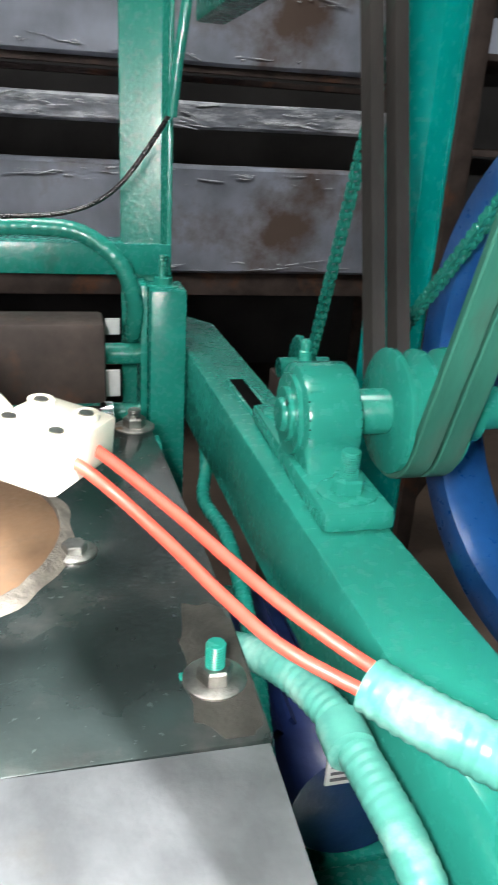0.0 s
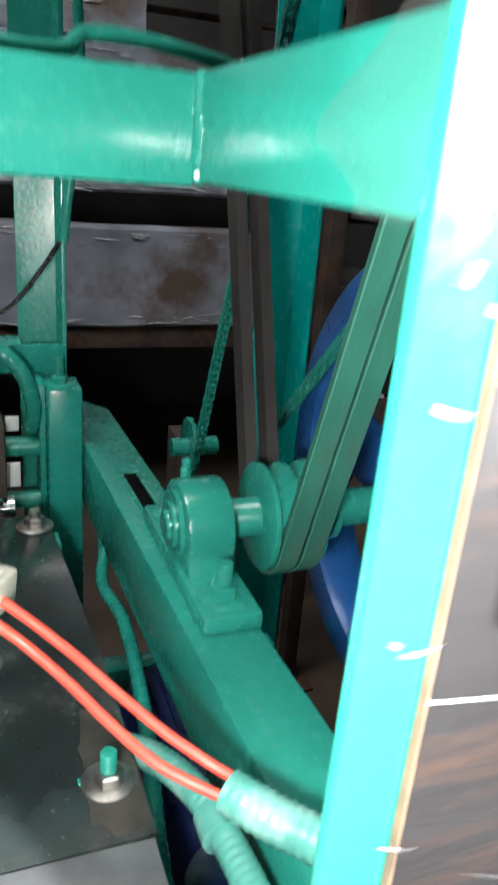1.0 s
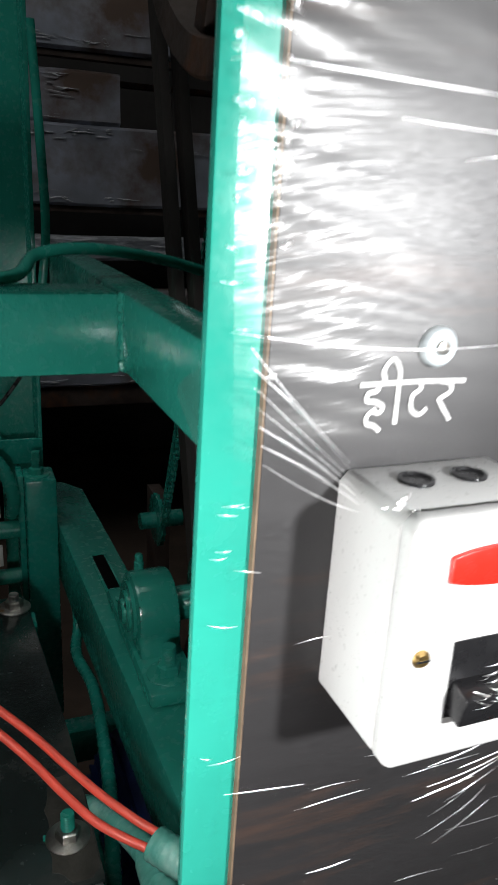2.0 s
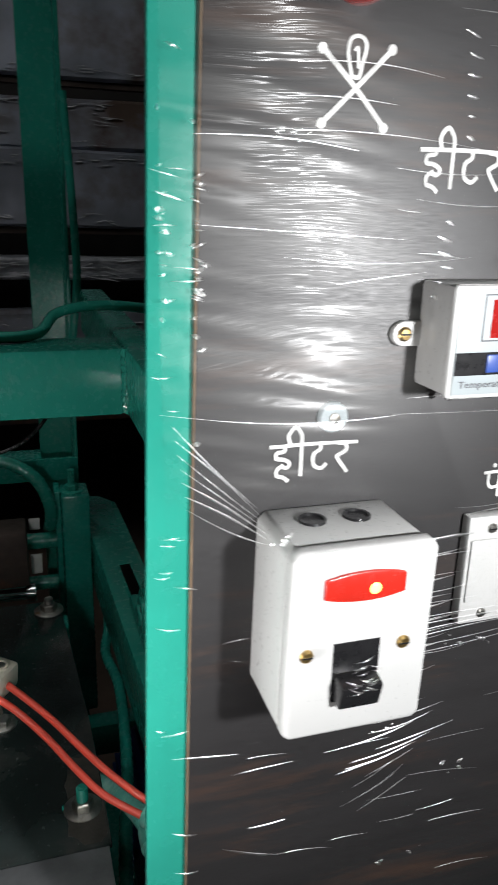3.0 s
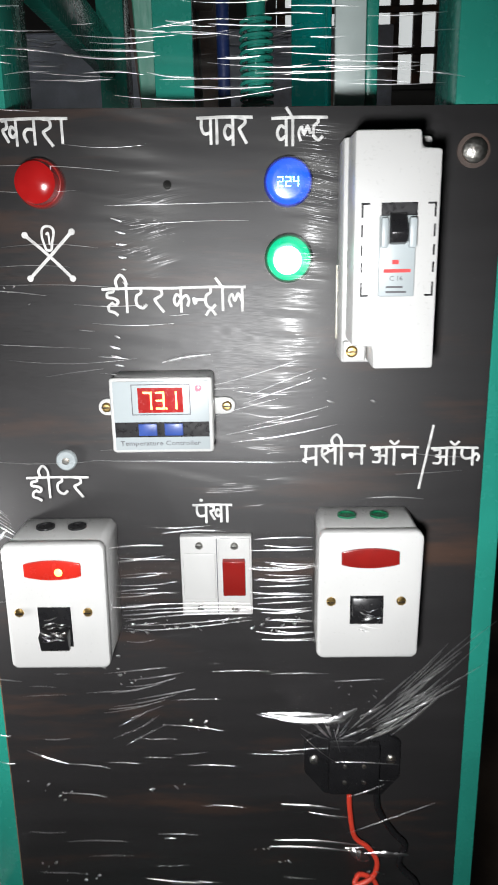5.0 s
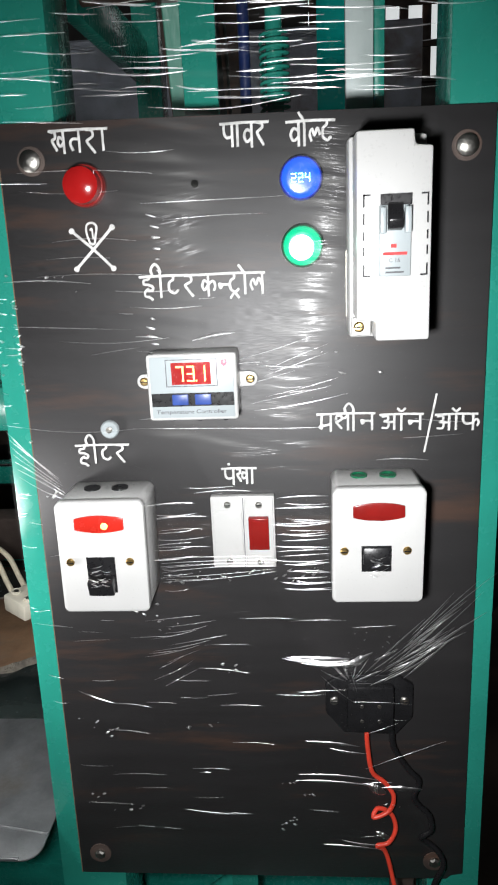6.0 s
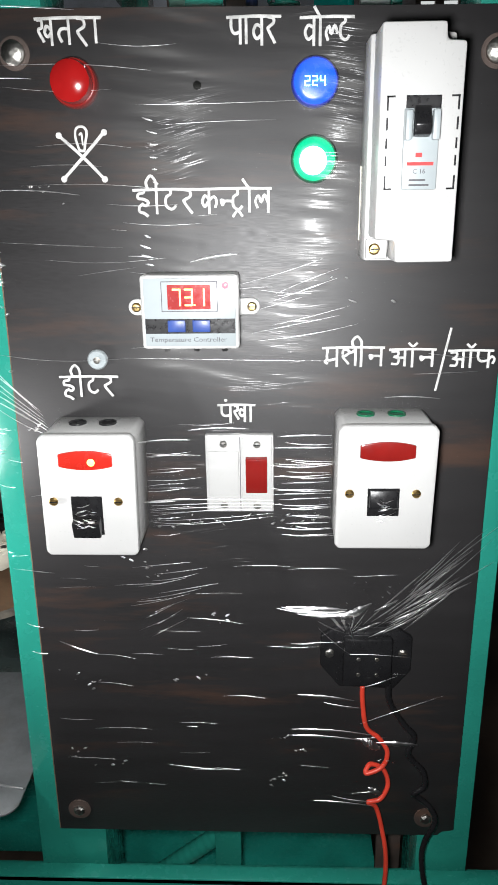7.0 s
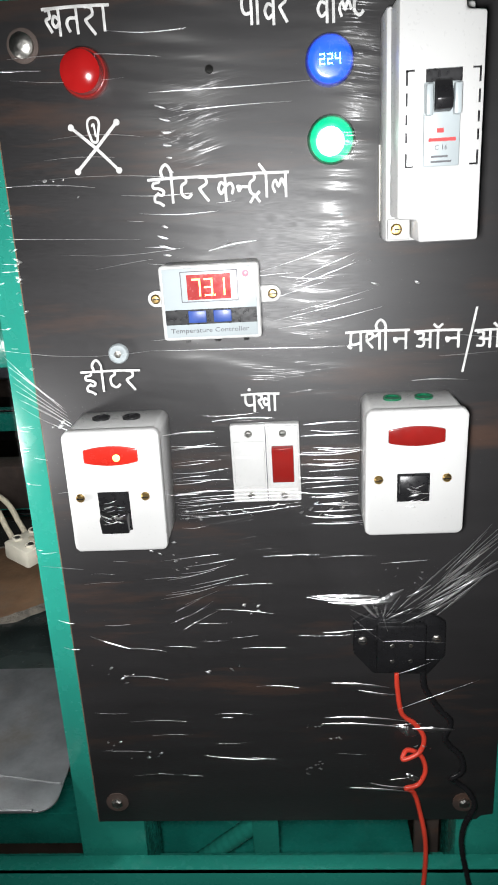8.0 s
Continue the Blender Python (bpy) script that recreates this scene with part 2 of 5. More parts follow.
def lathe(profile, p, axis="z", seg=32, bm=None):
    """Turns (radius, height) pairs about an axis through p."""
    out = bmesh.new()
    rings = []
    for r, h in profile:
        ring = []
        for k in range(seg):
            a = 2 * math.pi * k / seg
            c, s = r * math.cos(a), r * math.sin(a)
            v = {"z": (c, s, h), "x": (h, c, s), "y": (s, h, c)}[axis]
            ring.append(out.verts.new(Vector(p) + Vector(v)))
        rings.append(ring)
    for a, b in zip(rings, rings[1:]):
        for k in range(seg):
            out.faces.new((a[k], a[(k + 1) % seg], b[(k + 1) % seg], b[k]))
    ends = profile[0] != profile[-1]
    if ends and profile[0][0] > 1e-5:
        out.faces.new(rings[0][::-1])
    if ends and profile[-1][0] > 1e-5:
        out.faces.new(rings[-1])
    bmesh.ops.remove_doubles(out, verts=out.verts, dist=1e-6)
    return merge(bm, out)


def prism(points, axis, a0, a1, bevel=0.0, bm=None):
    """Extrudes a closed outline, given in the two other axes, from a0 to a1 along an axis."""
    out = bmesh.new()
    def at(u, v, w):
        return {"x": (w, u, v), "y": (u, w, v), "z": (u, v, w)}[axis]
    lo = [out.verts.new(at(u, v, a0)) for u, v in points]
    hi = [out.verts.new(at(u, v, a1)) for u, v in points]
    out.faces.new(lo)
    out.faces.new(hi[::-1])
    n = len(points)
    for k in range(n):
        out.faces.new((lo[k], hi[k], hi[(k + 1) % n], lo[(k + 1) % n]))
    bmesh.ops.recalc_face_normals(out, faces=out.faces)
    if bevel:
        bmesh.ops.bevel(out, geom=out.edges[:], offset=bevel, segments=2, affect="EDGES", profile=0.5)
    return merge(bm, out)


def smooth_path(points, steps=8):
    pts = [Vector(p) for p in points]
    pts = [2 * pts[0] - pts[1]] + pts + [2 * pts[-1] - pts[-2]]
    out = []
    for i in range(1, len(pts) - 2):
        a, b, c, d = pts[i - 1:i + 3]
        for k in range(steps):
            t = k / steps
            out.append(0.5 * (2 * b + (c - a) * t + (2 * a - 5 * b + 4 * c - d) * t * t + (3 * b - a - 3 * c + d) * t ** 3))
    return out + [pts[-2]]


def sweep(path, radius, seg=10, bm=None, ribs=0.0, pitch=1):
    """A round cable along a path; ribs makes it corrugated."""
    out = bmesh.new()
    rings, side = [], None
    for i, p in enumerate(path):
        d = (path[min(i + 1, len(path) - 1)] - path[max(i - 1, 0)]).normalized()
        if side is None:
            side = d.orthogonal().normalized()
        side = (side - d * side.dot(d)).normalized()
        up = d.cross(side)
        r = radius * (1 - ribs * ((i // pitch) % 2))
        rings.append([out.verts.new(p + r * (math.cos(2 * math.pi * k / seg) * side + math.sin(2 * math.pi * k / seg) * up)) for k in range(seg)])
    for a, b in zip(rings, rings[1:]):
        for k in range(seg):
            out.faces.new((a[k], a[(k + 1) % seg], b[(k + 1) % seg], b[k]))
    out.faces.new(rings[0][::-1])
    out.faces.new(rings[-1])
    return merge(bm, out)


def even(path, step):
    """The path again, in even steps."""
    out, left = [path[0].copy()], step
    for a, b in zip(path, path[1:]):
        length, done = (b - a).length, 0.0
        while length - done >= left:
            done += left
            out.append(a.lerp(b, done / length))
            left = step
        left -= length - done
    return out


def angle_bar(parent, name, x0, x1, y0, y1, z0, z1, notch, t=0.005, mat=None, label=""):
    """An upright angle section: the outline of an L with its corner where notch says: (left or right, front or back)."""
    left, front = notch
    xa, xb = (x0, x0 + t) if left else (x1 - t, x1)
    ya, yb = (y0, y0 + t) if front else (y1 - t, y1)
    if left and front:
        pts = [(x0, y0), (x1, y0), (x1, yb), (xb, yb), (xb, y1), (x0, y1)]
    elif front:
        pts = [(x0, y0), (x1, y0), (x1, y1), (xa, y1), (xa, yb), (x0, yb)]
    elif left:
        pts = [(x0, y0), (xb, y0), (xb, ya), (x1, ya), (x1, y1), (x0, y1)]
    else:
        pts = [(xa, y0), (x1, y0), (x1, y1), (x0, y1), (x0, ya), (xa, ya)]
    return part(name, prism(pts, "z", z0, z1, 0.0008), mat or GREEN, parent, label)


def hex_bolt(parent, name, p, r, h, axis="z", mat=None, stud=0.0, washer=True, stud_mat=None, sign=1):
    """Washer, hexagon and stud of a bolt whose seat is at p."""
    mat = mat or ZINC
    w = 0.0
    if washer:
        w = 0.0018
        part("washer", lathe([(r * 1.75, 0), (r * 1.75, sign * w * 0.7), (r * 1.65, sign * w), (r * 0.6, sign * w)], p, axis, 24), mat, parent)
    hexa = part(name, lathe([(r, sign * w), (r, sign * (w + h * 0.85)), (r * 0.86, sign * (w + h)), (0, sign * (w + h))], p, axis, 6), mat, parent, smooth=False)
    if stud:
        prof, z = [], w + h
        while z < w + h + stud:
            prof += [(r * 0.56, sign * z), (r * 0.5, sign * (z + 0.0007))]
            z += 0.0014
        prof.append((r * 0.4, sign * (w + h + stud)))
        part("stud", lathe(prof, p, axis, 14), stud_mat or mat, parent)
    return hexa


def screw(parent, p, r, mat=None):
    """A round slotted screw head facing the viewer's side of the panel (-y)."""
    bm = lathe([(r, 0), (r, -r * 0.25), (r * 0.7, -r * 0.55), (0, -r * 0.6)], p, "y", 16)
    s = part("screw", bm, mat or BRASS, parent)
    part("slot", box(p[0] - r * 0.75, p[0] + r * 0.75, p[1] - r * 0.66, p[1] - r * 0.5, p[2] - r * 0.12, p[2] + r * 0.12), BLACKP, parent)
    return s


# ---- the setting ----
def slab(name, x0, x1, y0, y1, z0, z1, mat, label, category):
    return tagged(part(name, box(x0, x1, y0, y1, z0, z1), mat, None, smooth=False), label, category, kind="structure")


slab("floor", -3.2, 3.7, -3.2, 3.4, -0.1, 0, CONCRETE, "dark grimy brown concrete workshop floor", "floor")
slab("ceiling", -3.2, 3.7, -3.2, 3.4, 3.0, 3.1, PLASTER, "dark plaster workshop ceiling", "ceiling")
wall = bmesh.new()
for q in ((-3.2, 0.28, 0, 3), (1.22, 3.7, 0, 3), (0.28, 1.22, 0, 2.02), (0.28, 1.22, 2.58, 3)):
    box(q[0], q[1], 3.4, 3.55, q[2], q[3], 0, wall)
tagged(part("wall_north", wall, PLASTER, None, smooth=False), "dark plaster wall behind the steel racks", "wall", kind="structure")
window = thing("window_1", (0.75, 3.47, 2.02), "bright barred ventilator window high in the wall", "window", kind="structure")
part("pane", box(0.28, 1.22, 3.50, 3.51, 2.02, 2.58), TUBE, window)
for k in range(9):
    part("glazing_bar", box(0.285 + 0.108 * k, 0.325 + 0.108 * k, 3.46, 3.49, 2.021, 2.579, 0.002), RUSTY, window)
for z in (2.16, 2.34):
    part("cross_bar", box(0.281, 1.219, 3.452, 3.4595, z, z + 0.03, 0.002), RUSTY, window)
part("sill", box(0.27, 1.23, 3.38, 3.46, 1.995, 2.019, 0.003), PLASTER, window)
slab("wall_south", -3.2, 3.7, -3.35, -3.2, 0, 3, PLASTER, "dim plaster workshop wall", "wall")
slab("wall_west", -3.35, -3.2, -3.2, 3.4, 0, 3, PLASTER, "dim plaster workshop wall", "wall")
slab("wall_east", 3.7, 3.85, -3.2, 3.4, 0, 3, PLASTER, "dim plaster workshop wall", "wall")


# ---- steel rack and sheets behind the machine ----
def steel_rack():
    rack = thing("steel_rack", (0.2, 2.1, 0), "rusty angle steel storage rack standing on the floor", "rack")
    for x in (-1.3, 0.93):
        for y in (2.06, 2.5):
            angle_bar(rack, "post", x, x + 0.05, y, y + 0.05, 0, 2.3, (x < 0, True), 0.006, RUSTY)
    for z in (0.69, 1.215, 1.61):
        for y in (2.02, 2.5):
            part("rail", box(-1.3, 0.98, y, y + 0.035, z - 0.055 if z < 1 else z - 0.008, z + 0.01, 0.002), RUSTY, rack)
    for x in (-0.9, 0.45):
        part("stretcher", box(x, x + 0.04, 2.055, 2.5, 0.635, 0.68, 0.002), RUSTY, rack)
    return rack


steel_rack()


def steel_tray(z0, z1, x0, x1, y, label, mat=SHEET):
    """A folded sheet trough, front face and two lips, lying on the rack."""
    t = thing("steel_trough", ((x0 + x1) / 2, y, z0), label, "steel sheet", "folded steel troughs on the rack")
    bm = bmesh.new()
    cols = 30
    prof = [(0.09, z0), (0.012, z0), (0.0, z0 + 0.008), (0.004, (z0 + z1) / 2), (0.0, z1 - 0.008), (0.012, z1), (0.09, z1)]
    rows = []
    for dy, z in prof:
        rows.append([bm.verts.new((x0 + (x1 - x0) * k / cols, y + dy + 0.006 * noise.noise((k * 0.35, z * 5, y)), z + 0.004 * noise.noise((k * 0.2, 3.0, z)))) for k in range(cols + 1)])
    for a, b in zip(rows, rows[1:]):
        for k in range(cols):
            bm.faces.new((a[k], a[k + 1], b[k + 1], b[k]))
    bmesh.ops.solidify(bm, geom=bm.faces[:], thickness=0.004)
    part("sheet", bm, mat, t)
    # Thin white strips paint film glints along the trough's upper and lower edges.
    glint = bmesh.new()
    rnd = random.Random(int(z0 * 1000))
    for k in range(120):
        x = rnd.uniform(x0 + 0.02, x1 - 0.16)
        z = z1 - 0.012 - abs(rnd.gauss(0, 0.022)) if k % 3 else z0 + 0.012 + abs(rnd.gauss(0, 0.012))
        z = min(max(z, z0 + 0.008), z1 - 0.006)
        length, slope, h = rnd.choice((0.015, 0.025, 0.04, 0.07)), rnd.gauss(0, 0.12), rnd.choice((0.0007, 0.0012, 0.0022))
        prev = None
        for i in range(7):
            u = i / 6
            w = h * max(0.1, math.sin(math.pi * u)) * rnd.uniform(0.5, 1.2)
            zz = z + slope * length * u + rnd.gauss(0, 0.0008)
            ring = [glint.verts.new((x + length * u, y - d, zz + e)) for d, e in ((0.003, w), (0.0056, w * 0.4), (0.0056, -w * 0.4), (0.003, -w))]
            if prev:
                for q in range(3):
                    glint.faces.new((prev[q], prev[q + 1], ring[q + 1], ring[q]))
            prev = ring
    tagged(part("film_glint_strip", glint, FILM_GLINT, t), "white strips painted as glints of wrinkled film", kind="stuff")
    return t


steel_tray(0.701, 0.985, -1.25, 0.80, 2.0, "wide folded bluish mill steel trough wrapped in film")
steel_tray(1.076, 1.142, -1.25, 0.78, 2.0, "narrow folded steel channel with film glints painted as pale streaks", GLINT_STREAKED)
steel_tray(1.226, 1.44, -1.25, 0.80, 2.0, "wide folded bluish mill steel trough wrapped in film")
steel_tray(1.44, 1.575, -1.25, 0.385, 2.03, "short folded mill steel trough lying on another")
steel_tray(1.62, 1.95, -1.25, 0.60, 2.0, "tall folded mill steel trough wrapped in film")


def bracket(x0, x1, y, z0, z1):
    b = thing("steel_bracket", (x0, y, 0), "rusty bent steel offcut leaning on the floor", "steel offcut")
    bm = prism([(x0, 0), (x0 + 0.02, 0), (x1, z1 - 0.02), (x1, z1), (x1 - 0.12, z1)], "y", y, y + 0.006, 0.001)
    part("flange", bm, RUSTY, b)
    part("web", box(x0, x0 + 0.03, y + 0.006, y + 0.10, 0, z1 * 0.9, 0.002), RUSTY, b)
    return b


for q in ((0.30, 0.62, 1.25, 0, 0.70), (0.62, 0.98, 1.5, 0, 0.62), (-0.6, -0.2, 1.7, 0, 0.58)):
    bracket(*q)


def side_shelf():
    s = thing("tool_shelf", (1.35, 2.4, 0), "dark cluttered steel shelf unit against the wall", "shelf")
    for x in (1.05, 1.9):
        part("side_panel", box(x, x + 0.02, 2.3, 2.75, 0, 2.0, 0.002), RUSTY, s)
    for k in range(7):
        part("shelf_board", box(1.07, 1.9, 2.3, 2.75, 0.2 + 0.28 * k, 0.22 + 0.28 * k, 0.002), RUSTY, s)
    return s


side_shelf()
rnd = random.Random(4)
for k in range(7):
    for j in range(3):
        if rnd.random() < 0.75:
            x, w, h2 = 1.1 + 0.26 * j, rnd.uniform(0.1, 0.2), rnd.uniform(0.06, 0.19)
            z = 0.22 + 0.28 * k
            tagged(part("parts_box", box(x, x + w, 2.34, 2.6, z, z + h2, 0.006), rnd.choice((RUSTY, SHEET, PLASTER))), "dusty dark parts box on the steel shelf", "box", "parts boxes on the shelf")

slim = thing("slim_post", (0.60, 1.25, 0), "thin bare steel post standing behind the machine", "post")
part("bar", box(0.565, 0.60, 1.2, 1.235, 0, 2.2, 0.002), RUSTY, slim)
part("foot_plate", box(0.53, 0.635, 1.165, 1.27, 0, 0.008, 0.001), RUSTY, slim)


# ---- machine frame ----
frame_thing = thing("machine_frame", (0.16, 0.3, 0), "glossy green enamelled steel machine frame", "machine frame")
leaning = angle_bar(frame_thing, "front_post", -0.0185, 0.041, 0.0035, 0.06, 0, 1.95, (False, True))
for v in leaning.data.vertices:
    v.co.x += 0.014 * (v.co.z - 1.1)
angle_bar(frame_thing, "front_post", 0.311, 0.356, 0.0035, 0.06, 0, 1.95, (True, True))
angle_bar(frame_thing, "rear_upright", -0.043, 0.005, 0.70, 0.755, 0, 1.95, (False, False), mat=GREEN_PEEL)
angle_bar(frame_thing, "rear_upright", 0.245, 0.300, 0.70, 0.755, 0, 1.95, (False, False), mat=TEAL)
part("front_rail", prism([(-0.016, 0.70), (0.05, 0.70), (0.05, 0.706), (-0.010, 0.706), (-0.010, 0.762), (-0.016, 0.762)][::-1], "x", -0.45, 0.60, 0.0008), GREEN, frame_thing)
part("front_rail_flange", box(-0.45, 0.60, -0.016, -0.0015, 0.7565, 0.7625, 0.0008), GREEN, frame_thing)
part("side_rail", box(0.008, 0.0340, 0.0095, 0.60, 1.160, 1.209, 0.003), GREEN, frame_thing)
part("crossbar", box(-0.85, 0.0072, 0.240, 0.290, 1.158, 1.208, 0.003), GREEN_PEEL, frame_thing)
weld_path = [Vector((0.0078 + 0.0005 * math.sin(k * 1.3), 0.2395, 1.160 + 0.0012 * k)) for k in range(41)]
part("weld_bead", sweep(weld_path, 0.0030, 8, None, 0.14, 2), GREEN, frame_thing)
part("rear_rail", box(-0.60, 0.004, 0.6935, 0.6995, 0.9406, 0.9714, 0.0008), GREEN_WORN, frame_thing)
part("rear_rail_flange", box(-0.60, -0.0435, 0.6998, 0.740, 0.9654, 0.9714, 0.0008), GREEN_WORN, frame_thing)
part("deck_bearer", box(-0.45, -0.03, 0.47, 0.50, 0.79, 0.8455, 0.002), GREEN_WORN, frame_thing)
part("deck_bearer", box(-0.45, -0.03, 0.11, 0.14, 0.79, 0.8455, 0.002), GREEN_WORN, frame_thing)
part("lower_rail", box(-0.45, 0.25, 0.20, 0.27, 0.55, 0.60, 0.002), GREEN_WORN, frame_thing)
part("lower_rail", box(-0.45, 0.25, 0.60, 0.63, 0.55, 0.60, 0.002), GREEN_WORN, frame_thing)
part("base_plate", box(0.0, 0.30, 0.04, 0.23, 0.60, 0.606, 0.001), GREEN_WORN, frame_thing)
# cable lying along the crossbar
part("clipped_cable", sweep(smooth_path([(-0.34, 0.27, 1.213), (-0.12, 0.268, 1.214), (-0.055, 0.275, 1.213), (-0.035, 0.30, 1.225), (0.0, 0.32, 1.228), (0.05, 0.33, 1.222), (0.10, 0.34, 1.21)], 10), 0.0042, 10), GREEN, frame_thing)


# ---- deck plate, disc and sheet ----
deck = thing("deck_plate", (-0.2, 0.33, 0.8455), "smoked dark steel deck plate with burnt edges and bolts", "steel plate")
part("plate", prism([(-0.46, 0.145), (-0.022, 0.154), (-0.0225, 0.22), (-0.024, 0.292), (-0.031, 0.42), (-0.038, 0.525), (-0.46, 0.525)], "z", 0.8455, 0.851, 0.0008), DECK, deck)
ragged = []
for k in range(40):
    a = 2 * math.pi * k / 40
    r = 1 + 0.35 * noise.noise((math.cos(a) * 1.6, math.sin(a) * 1.6, 5.0)) + 0.15 * noise.noise((math.cos(a) * 6, math.sin(a) * 6, 2.0))
    ragged.append((min(-0.0236, -0.036 + 0.019 * r * math.cos(a)), max(0.1565, 0.200 + 0.048 * r * math.sin(a))))
edge = prism(ragged, "z", 0.8512, 0.8515)
part("burn_mark", edge, DECK_RUST, deck)
hex_bolt(deck, "nut", (-0.050, 0.503, 0.851), 0.0095, 0.008, stud=0.006)
hex_bolt(deck, "nut", (-0.040, 0.193, 0.851), 0.0085, 0.007, stud=0.012, stud_mat=GREEN)
hex_bolt(deck, "bolt_head", (-0.101, 0.312, 0.851), 0.0075, 0.005)
part("slot_mark", box(-0.056, -0.047, 0.194, 0.199, 0.8511, 0.8522, 0.0005), GREEN_WORN, deck)

disc = thing("heater_disc", (-0.205, 0.335, 0.851), "scorched brown round heater plate sealed into the deck", "heater plate")
part("disc", lathe([(0.0, 0.004), (0.093, 0.004), (0.096, 0.002), (0.096, 0.0)][::-1], (-0.205, 0.335, 0.8512), "z", 64), DISC, disc)
ring = bmesh.new()
rows = []
for k in range(120):
    a = 2 * math.pi * k / 120
    w = 0.010 + 0.007 * noise.noise((math.cos(a) * 4, math.sin(a) * 4, 0.3))
    hgt = 0.003 + 0.002 * noise.noise((math.cos(a) * 9, math.sin(a) * 9, 1.3))
    rows.append([ring.verts.new((-0.205 + math.cos(a) * r, 0.335 + math.sin(a) * r, 0.8513 + z)) for r, z in ((0.0955, 0), (0.096, hgt + 0.002), (0.0955 + w * 0.5, hgt), (0.0955 + w, 0.0))])
for k in range(120):
    a, b = rows[k], rows[(k + 1) % 120]
    for j in range(3):
        ring.faces.new((a[j], b[j], b[j + 1], a[j + 1]))
part("sealant_ring", ring, CRUST, disc, "lumpy grey sealant")

apron = thing("apron_sheet", (-0.2, 0.06, 0.845), "dull galvanised apron sheet with a rolled front edge", "metal sheet")
corner = [(-0.0405 + 0.016 * math.cos(a), -0.0235 + 0.016 * math.sin(a)) for a in [-math.pi / 2 * k / 8 for k in range(9)]]
part("sheet", prism([(-0.45, 0.150), (-0.0245, 0.150)] + corner + [(-0.45, -0.0395)], "z", 0.8512, 0.8530, 0.0006), GALV, apron)
part("fold", sweep(smooth_path([(-0.45, 0.012, 0.8525), (-0.20, 0.006, 0.8530), (-0.10, 0.001, 0.8532), (-0.026, -0.010, 0.8526)], 8), 0.0016, 8), GALV, apron, "low bright fold in the sheet")
part("hem", sweep([Vector((-0.45, -0.0385, 0.8535)), Vector((-0.042, -0.0385, 0.8535))], 0.0013, 8), GALV, apron)


# ---- swing arm with bearing, shaft, pulley, belts and flywheel ----
ARM = Matrix.Translation((0.058, 0.30, 0)) @ Matrix.Rotation(radians(2.1), 4, "Z") @ Matrix.Translation((-0.058, -0.30, 0))
arm = thing("swing_arm", (0.058, 0.30, 0.80), "thick green enamelled box section steel arm", "machine arm")
body = prism([(0.0265, 0.02), (0.0785, 0.02), (0.0785, 0.470), (0.0785, 0.755), (0.056, 0.790), (0.0265, 0.790)], "z", 0.80, 0.875, 0.003)
part("beam", turn(body, ARM), GREEN, arm)
# No opening is cut: a matt black plate paints the shade inside the slot.
part("slot", turn(box(0.0475, 0.0605, 0.463, 0.550, 0.8748, 0.8756, 0.0002), ARM), MATTBLACK, arm, "matt black plate standing for the shaded slot")
slotrim = bmesh.new()
for q in ((0.0445, 0.0475, 0.460, 0.553), (0.0605, 0.0635, 0.460, 0.553), (0.0475, 0.0605, 0.460, 0.463), (0.0475, 0.0605, 0.550, 0.553)):
    box(q[0], q[1], q[2], q[3], 0.8745, 0.8763, 0.0003, slotrim)
part("slot_rim", turn(slotrim, ARM), GREEN, arm)

CY, CZ = 0.362, 0.9145
bearing = thing("pillow_block", (0.058, CY, 0.8752), "green enamelled cast pillow block bearing bolted on the arm", "bearing")
foot = prism([(0.036, 0.272), (0.080, 0.272), (0.080, 0.300), (0.080, 0.318), (0.080, 0.452), (0.036, 0.452)], "z", 0.8752, 0.889, 0.004)
part("foot", foot, GREEN, bearing)
outline = [(CY + 0.037 * math.cos(a), CZ + 0.034 * math.sin(a)) for a in [math.pi * k / 18 for k in range(-2, 21)]]
outline = outline + [(CY - 0.042, 0.887), (CY + 0.042, 0.887)]
part("housing", prism(outline, "x", 0.040, 0.077, 0.004), GREEN, bearing)
part("race", lathe([(0.027, -0.003), (0.027, 0.0), (0.024, 0.002), (0.022, -0.001), (0.018, -0.001)], (0.040, CY, CZ), "x", 36), GREEN, bearing)
part("inner_ring", lathe([(0.0, -0.009), (0.010, -0.009), (0.011, -0.008), (0.0115, -0.006), (0.0175, -0.006), (0.0185, -0.005), (0.0185, 0.004)], (0.040, CY, CZ), "x", 36), GREEN, bearing)
part("set_screw", lathe([(0.0, -0.0006), (0.0022, -0.0006), (0.0022, 0)], (0.0338, CY - 0.009, CZ + 0.011), "x", 6), BLACKP, bearing)
part("grease_nipple", lathe([(0.0045, -0.002), (0.0045, 0.006), (0.0035, 0.007), (0.004, 0.012), (0.0025, 0.014), (0, 0.014)], (0.052, CY + 0.018, CZ + 0.031), "z", 10), GREEN, bearing)
hex_bolt(bearing, "nut", (0.058, 0.297, 0.889), 0.0105, 0.009, mat=GREEN, stud=0.016)
hex_bolt(bearing, "nut", (0.058, 0.427, 0.889), 0.0105, 0.009, mat=GREEN, stud=0.010)
cast = bmesh.new()
for k in range(6):
    box(0.0352, 0.0361, 0.277 + 0.006 * k, 0.2805 + 0.006 * k, 0.879, 0.885, 0, cast)
part("cast_mark", cast, GREEN, bearing, "raised unreadable casting marks")

shaft = thing("drive_shaft", (0.17, CY, CZ), "green enamelled round steel drive shaft", "shaft")
